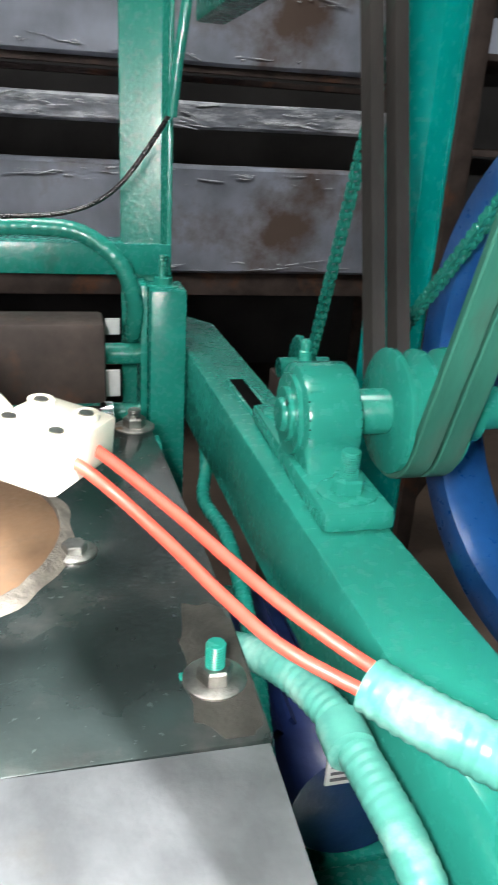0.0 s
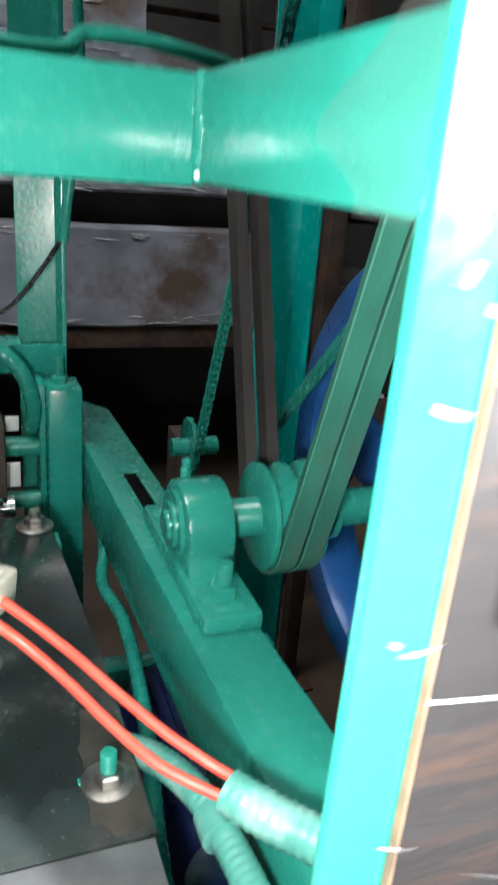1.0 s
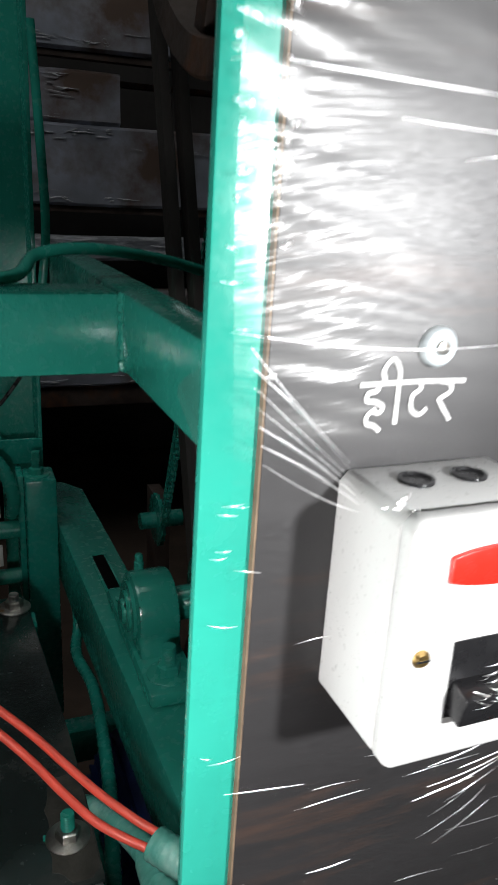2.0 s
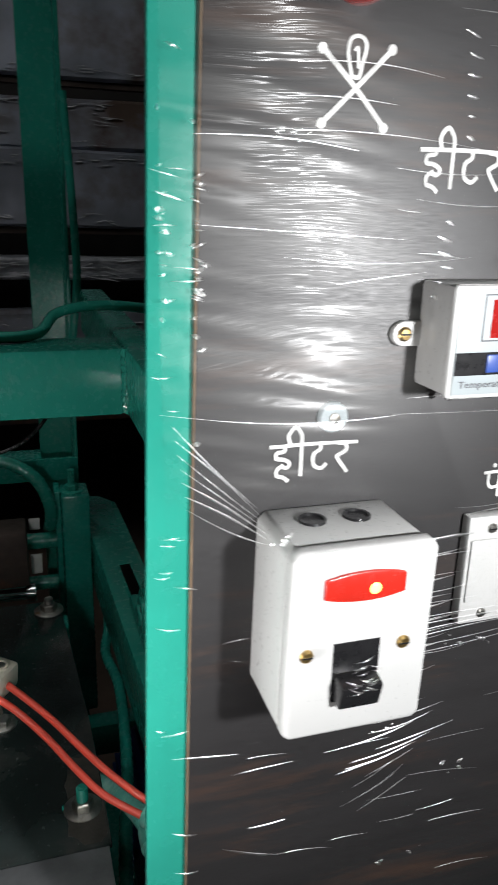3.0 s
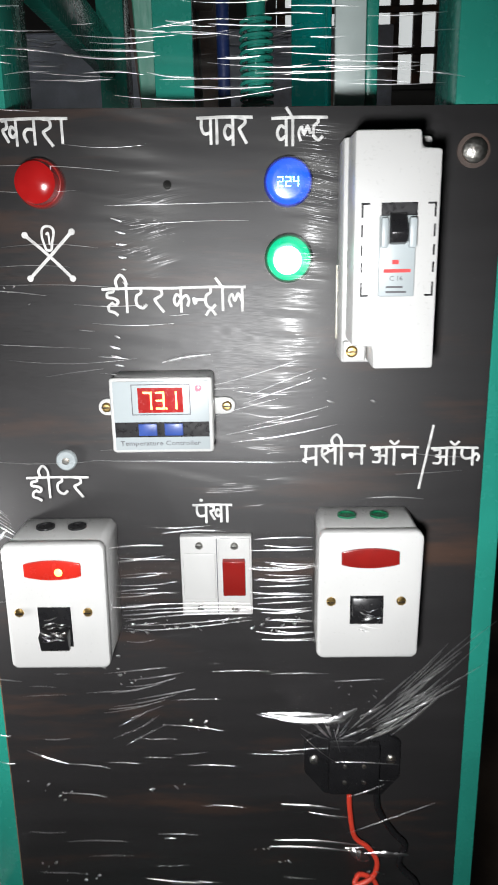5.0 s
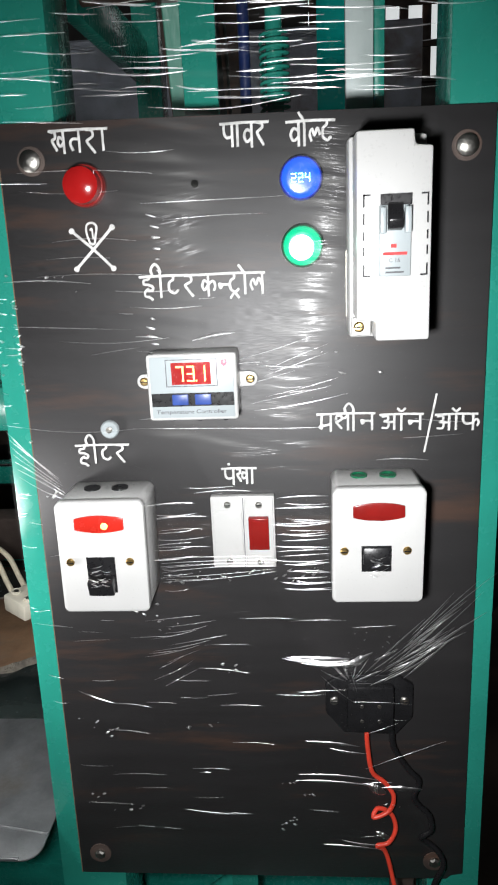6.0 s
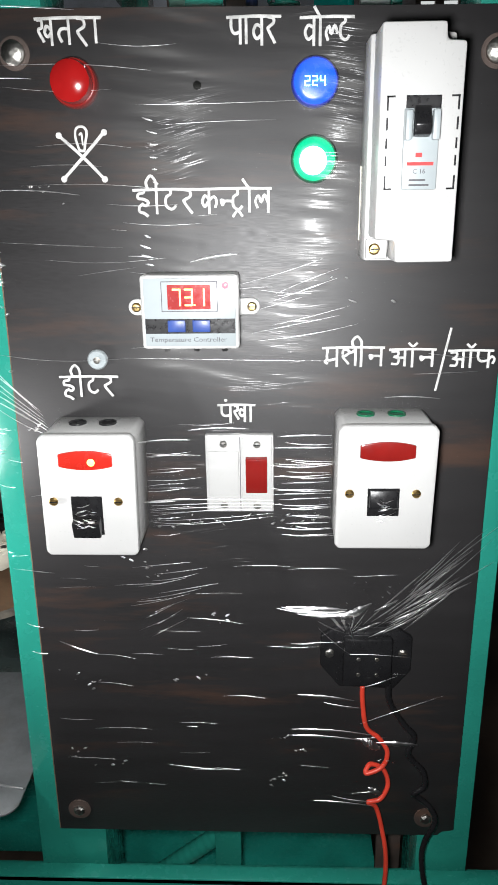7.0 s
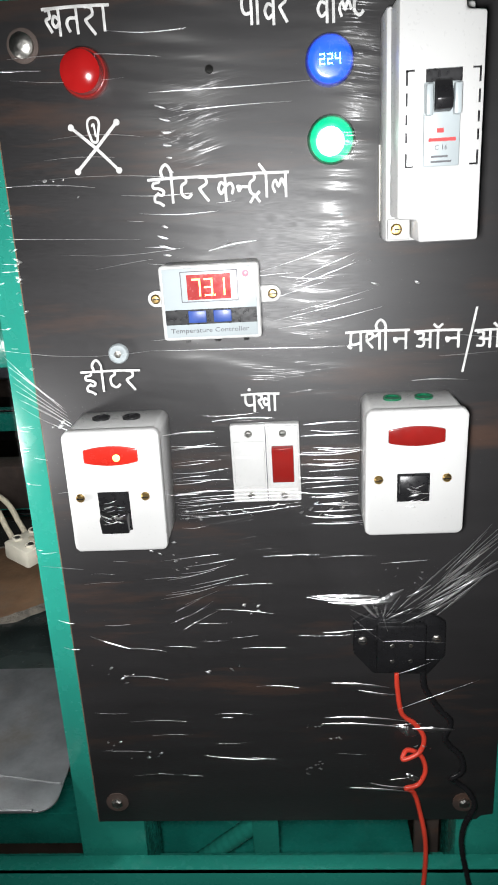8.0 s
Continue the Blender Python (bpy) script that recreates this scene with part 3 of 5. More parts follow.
part("rod", lathe([(0.0140, 0.0), (0.0155, 0.002), (0.0155, 0.165), (0.0140, 0.169), (0, 0.169)], (0.0775, CY, CZ), "x", 32), GREEN, shaft)

pulley = thing("belt_pulley", (0.13, CY, CZ), "green enamelled two groove belt pulley on the shaft", "pulley")
part("wheel", lathe([(0.0156, 0), (0.041, 0), (0.0425, 0.001), (0.0425, 0.004), (0.031, 0.010), (0.031, 0.014), (0.0415, 0.020), (0.0415, 0.023), (0.031, 0.029), (0.031, 0.033), (0.0415, 0.039), (0.0425, 0.043), (0.0156, 0.044)], (0.105, CY, CZ), "x", 56), GREEN, pulley)
part("boss", lathe([(0.0156, 0), (0.024, 0.001), (0.024, 0.020), (0.0156, 0.021)], (0.149, CY, CZ), "x", 32), GREEN, pulley)


def v_belt(x, mat_label):
    """One belt of the pair: round under the pulley, both strands rising to a larger pulley above."""
    b = thing("v_belt", (x, CY, CZ), mat_label, "belt", "pair of drive belts")
    r, R, Y, Z = 0.043, 0.272, 0.362, 1.62
    d = Vector((Y - CY, Z - CZ))
    base = math.atan2(d.y, d.x)
    tilt = math.asin((R - r) / d.length)
    loop = []
    a0, a1 = base + math.pi / 2 + tilt, base - math.pi / 2 - tilt + 2 * math.pi
    for k in range(21):
        a = a0 + (a1 - a0) * k / 20
        loop.append((CY + r * math.cos(a), CZ + r * math.sin(a)))
    a2, a3 = base - math.pi / 2 - tilt, base + math.pi / 2 + tilt
    for k in range(21):
        a = a2 + (a3 - a2) * k / 20
        loop.append((Y + R * math.cos(a), Z + R * math.sin(a)))
    # long strands in short steps
    pts = []
    for i, p in enumerate(loop):
        q = loop[(i + 1) % len(loop)]
        n = max(1, int(math.hypot(q[0] - p[0], q[1] - p[1]) / 0.03))
        pts += [(p[0] + (q[0] - p[0]) * k / n, p[1] + (q[1] - p[1]) * k / n) for k in range(n)]
    fronts = len(pts) - max(1, int(math.hypot(loop[0][0] - loop[-1][0], loop[0][1] - loop[-1][1]) / 0.03))
    rows = []
    bm, over = bmesh.new(), bmesh.new()
    for i, (y, z) in enumerate(pts):
        y2, z2 = pts[(i + 1) % len(pts)]
        y1, z1 = pts[i - 1]
        t = Vector((y2 - y1, z2 - z1)).normalized()
        nrm = Vector((t.y, -t.x))
        rows.append([(x + u, y + nrm.x * v, z + nrm.y * v) for u, v in ((-0.0085, 0.002), (-0.0075, 0.003), (0.0075, 0.003), (0.0085, 0.002), (0.005, -0.008), (-0.005, -0.008))])
    for i in range(len(rows)):
        a, c = rows[i], rows[(i + 1) % len(rows)]
        to = over if i >= fronts or i < 14 else bm
        for j in range(6):
            to.faces.new([to.verts.new(p) for p in (a[j], a[(j + 1) % 6], c[(j + 1) % 6], c[j])])
    for one, mat, name in ((bm, RUBBER, "back_strand"), (over, RUBBER_OVER, "front_strand")):
        bmesh.ops.remove_doubles(one, verts=one.verts, dist=1e-6)
        bmesh.ops.recalc_face_normals(one, faces=one.faces)
        part(name, one, mat, b)
    return b


v_belt(0.117, "worn dark rubber drive belt with green overspray")
v_belt(0.136, "worn dark rubber drive belt with green overspray")
top_pulley = thing("large_pulley", (0.13, 0.362, 1.62), "large dark cast iron belt pulley high on the frame", "pulley")
part("rim", lathe([(0.242, 0.002), (0.268, 0), (0.271, 0.003), (0.261, 0.011), (0.270, 0.021), (0.270, 0.023), (0.261, 0.033), (0.271, 0.042), (0.242, 0.044), (0.242, 0.002)], (0.105, 0.362, 1.62), "x", 80), RUSTY, top_pulley)
part("hub", lathe([(0.018, 0), (0.04, 0), (0.04, 0.05), (0.018, 0.05)], (0.10, 0.362, 1.62), "x", 32), RUSTY, top_pulley)
for k in range(4):
    a = math.pi / 2 * k + 0.4
    out = [(0.362 + q * math.cos(a) - w * math.sin(a), 1.62 + q * math.sin(a) + w * math.cos(a)) for q, w in ((0.035, 0.02), (0.244, 0.014), (0.244, -0.014), (0.035, -0.02))]
    part("spoke", prism(out, "x", 0.118, 0.134, 0.003), RUSTY, top_pulley)
part("axle", lathe([(0.0179, 0), (0.0179, 0.30)], (-0.02, 0.362, 1.62), "x", 24), RUSTY, top_pulley)
part("hanger", box(-0.04, -0.02, 0.345, 0.749, 1.59, 1.65, 0.002), GREEN, top_pulley)

wheel = thing("flywheel", (0.26, CY, CZ), "thick blue enamelled cast flywheel with round openings", "flywheel")
part("rim", lathe([(0.168, 0.008), (0.172, 0), (0.205, 0), (0.210, 0.004), (0.210, 0.044), (0.205, 0.048), (0.172, 0.048), (0.168, 0.040), (0.168, 0.008)], (0.232, CY, CZ), "x", 96), BLUE, wheel)
part("hub", lathe([(0.0156, -0.001), (0.040, 0.0), (0.046, 0.006), (0.050, 0.05), (0.0156, 0.052)], (0.245, CY, CZ), "x", 40), BLUE, wheel)
for k in range(3):
    a = 2 * math.pi * k / 3 + 0.08
    pts = []
    for r, w in ((0.034, 0.034), (0.065, 0.029), (0.10, 0.029), (0.135, 0.040), (0.162, 0.066)):
        pts.append((r, w))
    out = [(r, w) for r, w in pts] + [(r, -w) for r, w in pts[::-1]]
    out = [(CY + r * math.cos(a) - w * math.sin(a), CZ + r * math.sin(a) + w * math.cos(a)) for r, w in out]
    part("spoke", prism(out, "x", 0.246, 0.266, 0.004), BLUE, wheel)


def chain(name, p0, p1, x, label):
    """A roller chain strand between two points (y, z): plates and rollers."""
    c = thing(name, (x, *p0), label, "chain", "drive chain strands")
    a, b = Vector((x, *p0)), Vector((x, *p1))
    d = (b - a).normalized()
    n = int((b - a).length / 0.0096)
    out_link, roll = bmesh.new(), bmesh.new()
    yaw = math.atan2(d.z, d.y)
    for sx in (-1, 1):
        pr = [(0.0063 + 0.0055 * math.cos(t), 0.0055 * math.sin(t)) for t in [math.pi * (k / 5 - 0.5) for k in range(6)]]
        pr += [(0, 0.0040)] + [(-0.0063 - 0.0055 * math.cos(t), 0.0055 * math.sin(-t)) for t in [math.pi * (0.5 - k / 5) * -1 for k in range(6)]] + [(0, -0.0040)]
        prism(pr, "x", sx * 0.0045 - 0.001, sx * 0.0045 + 0.001, 0, out_link)
    lathe([(0.0042, -0.0035), (0.0042, 0.0035)], (0, -0.0063, 0), "x", 8, out_link)
    lathe([(0.0018, -0.0068), (0.0018, 0.0068)], (0, -0.0063, 0), "x", 6, out_link)
    me = bpy.data.meshes.new("link")
    out_link.to_mesh(me)
    out_link.free()
    roll.free()
    me.materials.append(GREEN)
    for k in range(n):
        link = new("link", me)
        link.parent = c
        link.matrix_basis = Matrix.Translation(d * (0.0096 * k) + Vector(((0.0012 if k % 2 else -0.0012), 0, 0))) @ Matrix.Rotation(yaw, 4, "X") @ Matrix.Scale(0.76, 4)
    return c


chain("drive_chain", (0.690, 0.840), (0.436, 1.470), 0.16, "green enamelled roller chain running steeply upward")
chain("drive_chain", (0.555, 0.915), (0.30, 1.165), 0.20, "green enamelled roller chain beside the flywheel")
spr = thing("chain_sprocket", (0.16, 0.725, 0.82), "green enamelled chain sprocket behind the bearing", "sprocket")
teeth = [(0.725 + (0.034 + 0.004 * (k % 2)) * math.cos(2 * math.pi * k / 36), 0.83 + (0.034 + 0.004 * (k % 2)) * math.sin(2 * math.pi * k / 36)) for k in range(36)]
part("toothed_disc", prism(teeth, "x", 0.157, 0.163, 0.0005), GREEN_WORN, spr)
part("axle", lathe([(0.012, 0), (0.012, 0.06)], (0.135, 0.725, 0.83), "x", 20), GREEN_WORN, spr)


# ---- adjuster post and rods ----
block = thing("adjuster_post", (0.0, 0.67, 0.6), "green enamelled box section adjuster post with a top bolt", "machine post")
part("post", prism([(-0.023, 0.64), (0.0135, 0.64), (0.0135, 0.69), (-0.023, 0.69)], "z", 0.60, 0.936, 0.003), GREEN_WORN, block)
part("back_plate", box(-0.031, -0.0235, 0.655, 0.70, 0.60, 0.938, 0.0015), GREEN_WORN, block)
hex_bolt(block, "nut", (-0.008, 0.662, 0.936), 0.009, 0.008, mat=GREEN, stud=0.02)
for z, r in ((0.868, 0.011), (0.805, 0.010)):
    part("rod", lathe([(r, 0), (r, 0.30)], (-0.331, 0.66, z), "x", 20), GREEN, block)
for z, h in ((0.900, 0.008), (0.842, 0.014)):
    part("tag", box(-0.066, -0.052, 0.643, 0.6465, z - h, z + h, 0.001), PAPER, block, "small white tag")
crossbox = thing("heater_guard", (-0.2, 0.6, 0.83), "dark burnt square steel guard tube", "guard")
part("tube", box(-0.45, -0.069, 0.575, 0.625, 0.8455, 0.920, 0.004), RUSTY, crossbox)
bar = thing("guide_bar", (-0.25, 0.585, 0.83), "bright polished round steel guide bar", "bar")
part("rod", lathe([(0.007, 0), (0.008, 0.002), (0.008, 0.38), (0.007, 0.382)], (-0.45, 0.585, 0.832), "x", 20), CHROME, bar)
part("end_collar", lathe([(0.008, 0), (0.012, 0.001), (0.012, 0.012), (0.008, 0.013)], (-0.075, 0.585, 0.832), "x", 20), CHROME, bar)


# ---- motor below ----
motor = thing("gear_motor", (0.06, 0.33, 0.60), "navy enamelled motor with a paper label under the arm", "motor")
part("casing", lathe([(0.0, -0.10), (0.045, -0.10), (0.055, -0.09), (0.060, -0.075), (0.060, 0.075), (0.055, 0.09), (0.0, 0.10)], (0.075, 0.36, 0.672), "y", 40), NAVY, motor)
for k in range(16):
    a = math.pi * (0.05 + 0.9 * k / 15)
    fin = box(-0.0012, 0.0012, -0.07, 0.07, 0.0, 0.008, 0)
    turn(fin, Matrix.Translation((0.075 + 0.059 * math.cos(a), 0.36, 0.672 + 0.059 * math.sin(a))) @ Matrix.Rotation(math.pi / 2 - a, 4, "Y"))
    part("fin", fin, NAVY, motor)
part("foot", box(0.02, 0.13, 0.29, 0.43, 0.600, 0.622, 0.003), NAVY, motor)
lab = part("label", box(0.050, 0.072, 0.2565, 0.2585, 0.697, 0.724, 0.0003), PAPER, motor, "white paper label")
for k in range(4):
    part("print_bar", box(0.053, 0.069, 0.2558, 0.2565, 0.701 + 0.0055 * k, 0.703 + 0.0055 * k), INK, lab)
stand = thing("motor_stand", (0.07, 0.36, 0.0), "green enamelled steel stand under the motor", "stand")
part("top_plate", box(-0.03, 0.24, 0.274, 0.46, 0.592, 0.5995, 0.001), GREEN_WORN, stand)
for x in (-0.02, 0.20):
    for y in (0.28, 0.43):
        part("leg", box(x, x + 0.03, y, y + 0.03, 0, 0.592, 0.002), GREEN_WORN, stand)


# ---- terminal block, wires, conduits ----
term = thing("terminal_block", (-0.1095, 0.222, 0.9495), "cream ceramic terminal block hanging on its wires", "terminal block")
TB = Matrix.Translation((-0.1095, 0.222, 0.960)) @ Matrix.Rotation(radians(57), 4, "Z") @ Matrix.Rotation(radians(6), 4, "X")
part("ceramic", turn(box(-0.0235, 0.0235, -0.0195, 0.0195, -0.0105, 0.0105, 0.003), TB), CREAM, term)
for u in (-0.011, 0.011):
    for v in (-0.011, 0.011):
        s = lathe([(0.0058, 0.0), (0.0058, 0.0022), (0.0045, 0.0025), (0.0042, 0.0008), (0.0, 0.0008)], (u, v, 0.011), "z", 16)
        part("screw_well", turn(s, TB), CREAM, term)
        part("screw", turn(lathe([(0.003, 0), (0.003, 0.0016), (0, 0.0018)], (u, v, 0.0118), "z", 12), TB), ZINC, term)
part("centre_hole", turn(lathe([(0.0042, 0), (0.0042, 0.0006), (0, 0.0006)], (0, 0, 0.011), "z", 16), TB), CREAMW, term)


def wire(name, pts, r, mat, label, seg=10):
    w = thing(name, pts[0], label, "wire")
    part("insulation", sweep(smooth_path(pts, 10), r, seg), mat, w)
    return w


wire("red_wire", [(-0.106, 0.209, 0.958), (-0.098, 0.204, 0.958), (-0.083, 0.199, 0.946), (-0.0635, 0.182, 0.932), (-0.045, 0.157, 0.921), (-0.028, 0.136, 0.913), (-0.003, 0.116, 0.906), (0.008, 0.106, 0.904)], 0.0027, CORAL, "coral red insulated wire drooping into the conduit")
wire("red_wire", [(-0.097, 0.223, 0.957), (-0.089, 0.218, 0.957), (-0.061, 0.195, 0.940), (-0.042, 0.171, 0.930), (-0.0245, 0.150, 0.921), (-0.0075, 0.132, 0.914), (0.006, 0.121, 0.908), (0.015, 0.108, 0.905)], 0.0027, CORAL, "coral red insulated wire drooping into the conduit")
wire("sleeved_wire", [(-0.126, 0.226, 0.960), (-0.134, 0.233, 0.962), (-0.146, 0.246, 0.972), (-0.166, 0.266, 0.994), (-0.198, 0.292, 0.995), (-0.222, 0.322, 0.935), (-0.217, 0.345, 0.856)], 0.0033, CREAMW, "cream glass sleeved wire bent up from the disc")
wire("sleeved_wire", [(-0.117, 0.240, 0.960), (-0.124, 0.246, 0.962), (-0.136, 0.260, 0.971), (-0.158, 0.284, 0.988), (-0.194, 0.312, 0.988), (-0.232, 0.348, 0.935), (-0.230, 0.372, 0.856)], 0.0033, CREAMW, "cream glass sleeved wire bent up from the disc")


def conduit(pts, r, mat, label, step=0.0012):
    c = thing("corrugated_conduit", pts[0], label, "conduit", "corrugated cable conduits")
    part("sleeve", sweep(even(smooth_path(pts, 14), step), r, 14, None, 0.045, 2), mat, c)
    return c


conduit([(0.001, 0.1205, 0.905), (0.010, 0.1085, 0.904), (0.024, 0.094, 0.902), (0.045, 0.078, 0.898), (0.085, 0.058, 0.889), (0.13, 0.045, 0.876), (0.18, 0.04, 0.85)], 0.0105, CONDUIT, "pale green oversprayed corrugated conduit holding red wires")
c2 = conduit([(-0.045, 0.262, 0.815), (-0.022, 0.226, 0.840), (-0.006, 0.196, 0.850), (0.006, 0.166, 0.851), (0.010, 0.144, 0.850), (0.013, 0.122, 0.848), (0.0155, 0.100, 0.845), (0.017, 0.075, 0.835), (0.017, 0.035, 0.80), (0.018, 0.022, 0.74)], 0.0088, CONDUIT, "pale green oversprayed corrugated conduit curving below the arm")
part("tie_band", lathe([(0.0095, -0.009), (0.0108, -0.008), (0.0108, 0.008), (0.0095, 0.009)], (0.0085, 0.150, 0.8500), "y", 20), CONDUIT, c2)
conduit([(-0.27, 0.655, 0.986), (-0.18, 0.652, 0.990), (-0.126, 0.648, 0.992), (-0.085, 0.644, 0.987), (-0.052, 0.640, 0.962), (-0.038, 0.642, 0.925), (-0.038, 0.655, 0.895), (-0.039, 0.685, 0.875)], 0.0085, GREEN, "green enamelled corrugated conduit arching over the rail", 0.0022)
conduit([(0.022, 0.60, 0.86), (0.026, 0.58, 0.78), (0.016, 0.53, 0.765), (0.022, 0.45, 0.77), (0.012, 0.32, 0.77), (-0.004, 0.22, 0.77), (-0.012, 0.14, 0.76), (-0.01, 0.08, 0.70)], 0.0065, GREEN_WORN, "green enamelled corrugated conduit beneath the arm", 0.0022)
wire("black_cable", [(-0.40, 0.62, 1.000), (-0.25, 0.62, 0.999), (-0.152, 0.62, 1.003), (-0.095, 0.62, 1.009), (-0.056, 0.62, 1.029), (-0.022, 0.617, 1.072), (-0.008, 0.607, 1.098)], 0.0022, BLACKW, "thin dark cable sagging across the upright")
wire("green_tube", [(-0.009, 0.608, 1.090), (-0.005, 0.604, 1.130), (0.001, 0.60, 1.175), (0.006, 0.60, 1.23), (0.004, 0.61, 1.32), (0.000, 0.622, 1.42)], 0.0048, GREEN, "thin green enamelled cable sleeve running up the upright")


# ---- control panel ----
panel = thing("control_panel", (0.17, 0, 0.80), "matt black laminate control panel bolted to the green frame", "control panel")
outline = [(-0.002, 0.80), (0.327, 0.80), (0.331, 0.804), (0.341, 0.806), (0.341, 1.434), (0.0055, 1.438)]
part("board", prism(outline, "y", 0.0, 0.0033, 0.0004), BOARD, panel)
part("board_edge", prism([(-0.0028, 0.80), (-0.002, 0.80), (0.0055, 1.438), (0.0047, 1.438)], "y", 0.0003, 0.0033), EDGE, panel, "raw brown fibreboard edge")
for x, z in ((0.028, 1.413), (0.322, 1.409)):
    part("washer", lathe([(0.0098, 0), (0.0098, -0.0012), (0.004, -0.0016)], (x, 0, z), "y", 24), RUSTY, panel)
    part("bolt_head", lathe([(0.0072, -0.0014), (0.0072, -0.0045), (0.005, -0.0062), (0, -0.0068)], (x, 0, z), "y", 20), ZINC, panel)
for x, z in ((0.017, 0.823), (0.316, 0.820)):
    part("washer", lathe([(0.0098, 0), (0.0098, -0.001), (0.004, -0.0014)], (x, 0, z), "y", 24), RUSTY, panel)
    part("bolt_head", lathe([(0.005, -0.001), (0.005, -0.003), (0.003, -0.0042), (0, -0.0045)], (x, 0, z), "y", 6), ZINC, panel, smooth=False)
part("empty_hole", lathe([(0.0026, -0.0003), (0, -0.0003)], (0.140, 0, 1.3935), "y", 18), BLACKP, panel)
cap = part("plug", lathe([(0.0070, 0), (0.0070, -0.002), (0.0060, -0.0032), (0.0025, -0.0035), (0, -0.0020)], (0.0645, 0, 1.2215), "y", 28), GREYP, panel, "clear plastic plug")
part("plug_screw", lathe([(0.0024, -0.002), (0.0024, -0.0045), (0, -0.005)], (0.0645, 0, 1.2215), "y", 12), ZINC, cap)

# handwriting: every letter is a few pen strokes in a cell one high, hung from the headline at 1
PEN = {}
PEN["kha"] = [[(0.05, 0.95), (0.28, 0.95), (0.3, 0.7), (0.1, 0.6), (0.38, 0.15)], [(0.8, 1), (0.8, 0)], [(0.8, 0.6), (0.55, 0.75), (0.45, 0.5), (0.6, 0.35), (0.8, 0.5)]]
PEN["ta"] = [[(0.75, 1), (0.75, 0)], [(0.75, 0.6), (0.35, 0.6), (0.2, 0.4), (0.35, 0.1)]]
PEN["ra"] = [[(0.2, 1), (0.55, 0.95), (0.6, 0.75), (0.3, 0.6), (0.25, 0.5), (0.7, 0)]]
PEN["aa"] = [[(0.2, 1), (0.2, 0)]]
PEN["pa"] = [[(0.8, 1), (0.8, 0)], [(0.2, 1), (0.2, 0.6), (0.4, 0.4), (0.8, 0.45)]]
PEN["va"] = [[(0.8, 1), (0.8, 0)], [(0.8, 0.65), (0.45, 0.75), (0.25, 0.5), (0.45, 0.25), (0.8, 0.4)]]
PEN["o"] = [[(0.2, 1), (0.2, 0)], [(0.2, 1), (0.05, 1.15), (-0.2, 1.4)]]
PEN["half_la"] = [[(0.85, 0.45), (0.65, 0.75), (0.45, 0.45), (0.3, 0.72), (0.12, 0.5), (0.25, 0.2)]]
PEN["la"] = PEN["half_la"] + [[(0.88, 1), (0.88, 0)]]
PEN["tta"] = [[(0.5, 1), (0.5, 0.8), (0.25, 0.65), (0.25, 0.3), (0.55, 0.15), (0.8, 0.3)]]
PEN["ttra"] = PEN["tta"] + [[(0.2, -0.15), (0.5, 0.1), (0.8, -0.15)]]
PEN["ha"] = [[(0.55, 1), (0.5, 0.85), (0.22, 0.8), (0.2, 0.62), (0.5, 0.58), (0.75, 0.45), (0.65, 0.3), (0.42, 0.34)], [(0.5, 0.40), (0.25, 0.25), (0.25, 0.05), (0.5, -0.02), (0.72, -0.16)]]
PEN["ii"] = [[(0.22, 0), (0.22, 1), (0.2, 1.35), (-0.05, 1.6), (-0.32, 1.35), (-0.25, 1.05)]]
PEN["ka"] = [[(0.5, 1), (0.5, 0)], [(0.5, 0.6), (0.25, 0.75), (0.1, 0.5), (0.25, 0.3), (0.5, 0.55), (0.8, 0.7), (0.95, 0.5), (0.85, 0.25)]]
PEN["half_na"] = [[(0.9, 0.55), (0.45, 0.55), (0.3, 0.4), (0.22, 0.6), (0.42, 0.56)]]
PEN["na"] = PEN["half_na"] + [[(0.88, 1), (0.88, 0)]]
PEN["ma"] = [[(0.8, 1), (0.8, 0)], [(0.25, 1), (0.25, 0.4), (0.8, 0.45)], [(0.25, 0.4), (0.1, 0.3), (0.28, 0.18)]]
PEN["sha"] = [[(0.88, 1), (0.88, 0)], [(0.12, 0.62), (0.18, 0.85), (0.42, 0.90), (0.5, 0.7), (0.3, 0.55), (0.14, 0.5), (0.5, 0.1)], [(0.46, 0.78), (0.66, 0.72), (0.88, 0.95)]]
PEN["a"] = [[(0.05, 0.9), (0.4, 0.9), (0.4, 0.6), (0.2, 0.55), (0.45, 0.45), (0.4, 0.15), (0.05, 0.15)], [(0.4, 0.5), (0.8, 0.5)], [(0.8, 1), (0.8, 0)]]
PEN["moon_aa"] = [[(0.22, 1), (0.22, 0)], [(-0.03, 1.4), (0.22, 1.2), (0.47, 1.4)]]
PEN["pha"] = PEN["pa"] + [[(0.8, 0.5), (1.0, 0.68), (1.15, 0.5), (1.05, 0.25)]]
WIDE = {"aa": 0.45, "o": 0.45, "ii": 0.5, "moon_aa": 0.45, "half_na": 0.7, "half_la": 0.8}


def pen_line(bm, pts, r=0.00092):
    path = smooth_path([(x, -0.0005, z) for x, z in pts], 5)
    one = sweep(path, r, 6)
    bmesh.ops.scale(one, vec=(1, 0.45, 1), verts=one.verts)
    bmesh.ops.translate(one, vec=(0, -0.0003, 0), verts=one.verts)
    return merge(bm, one)


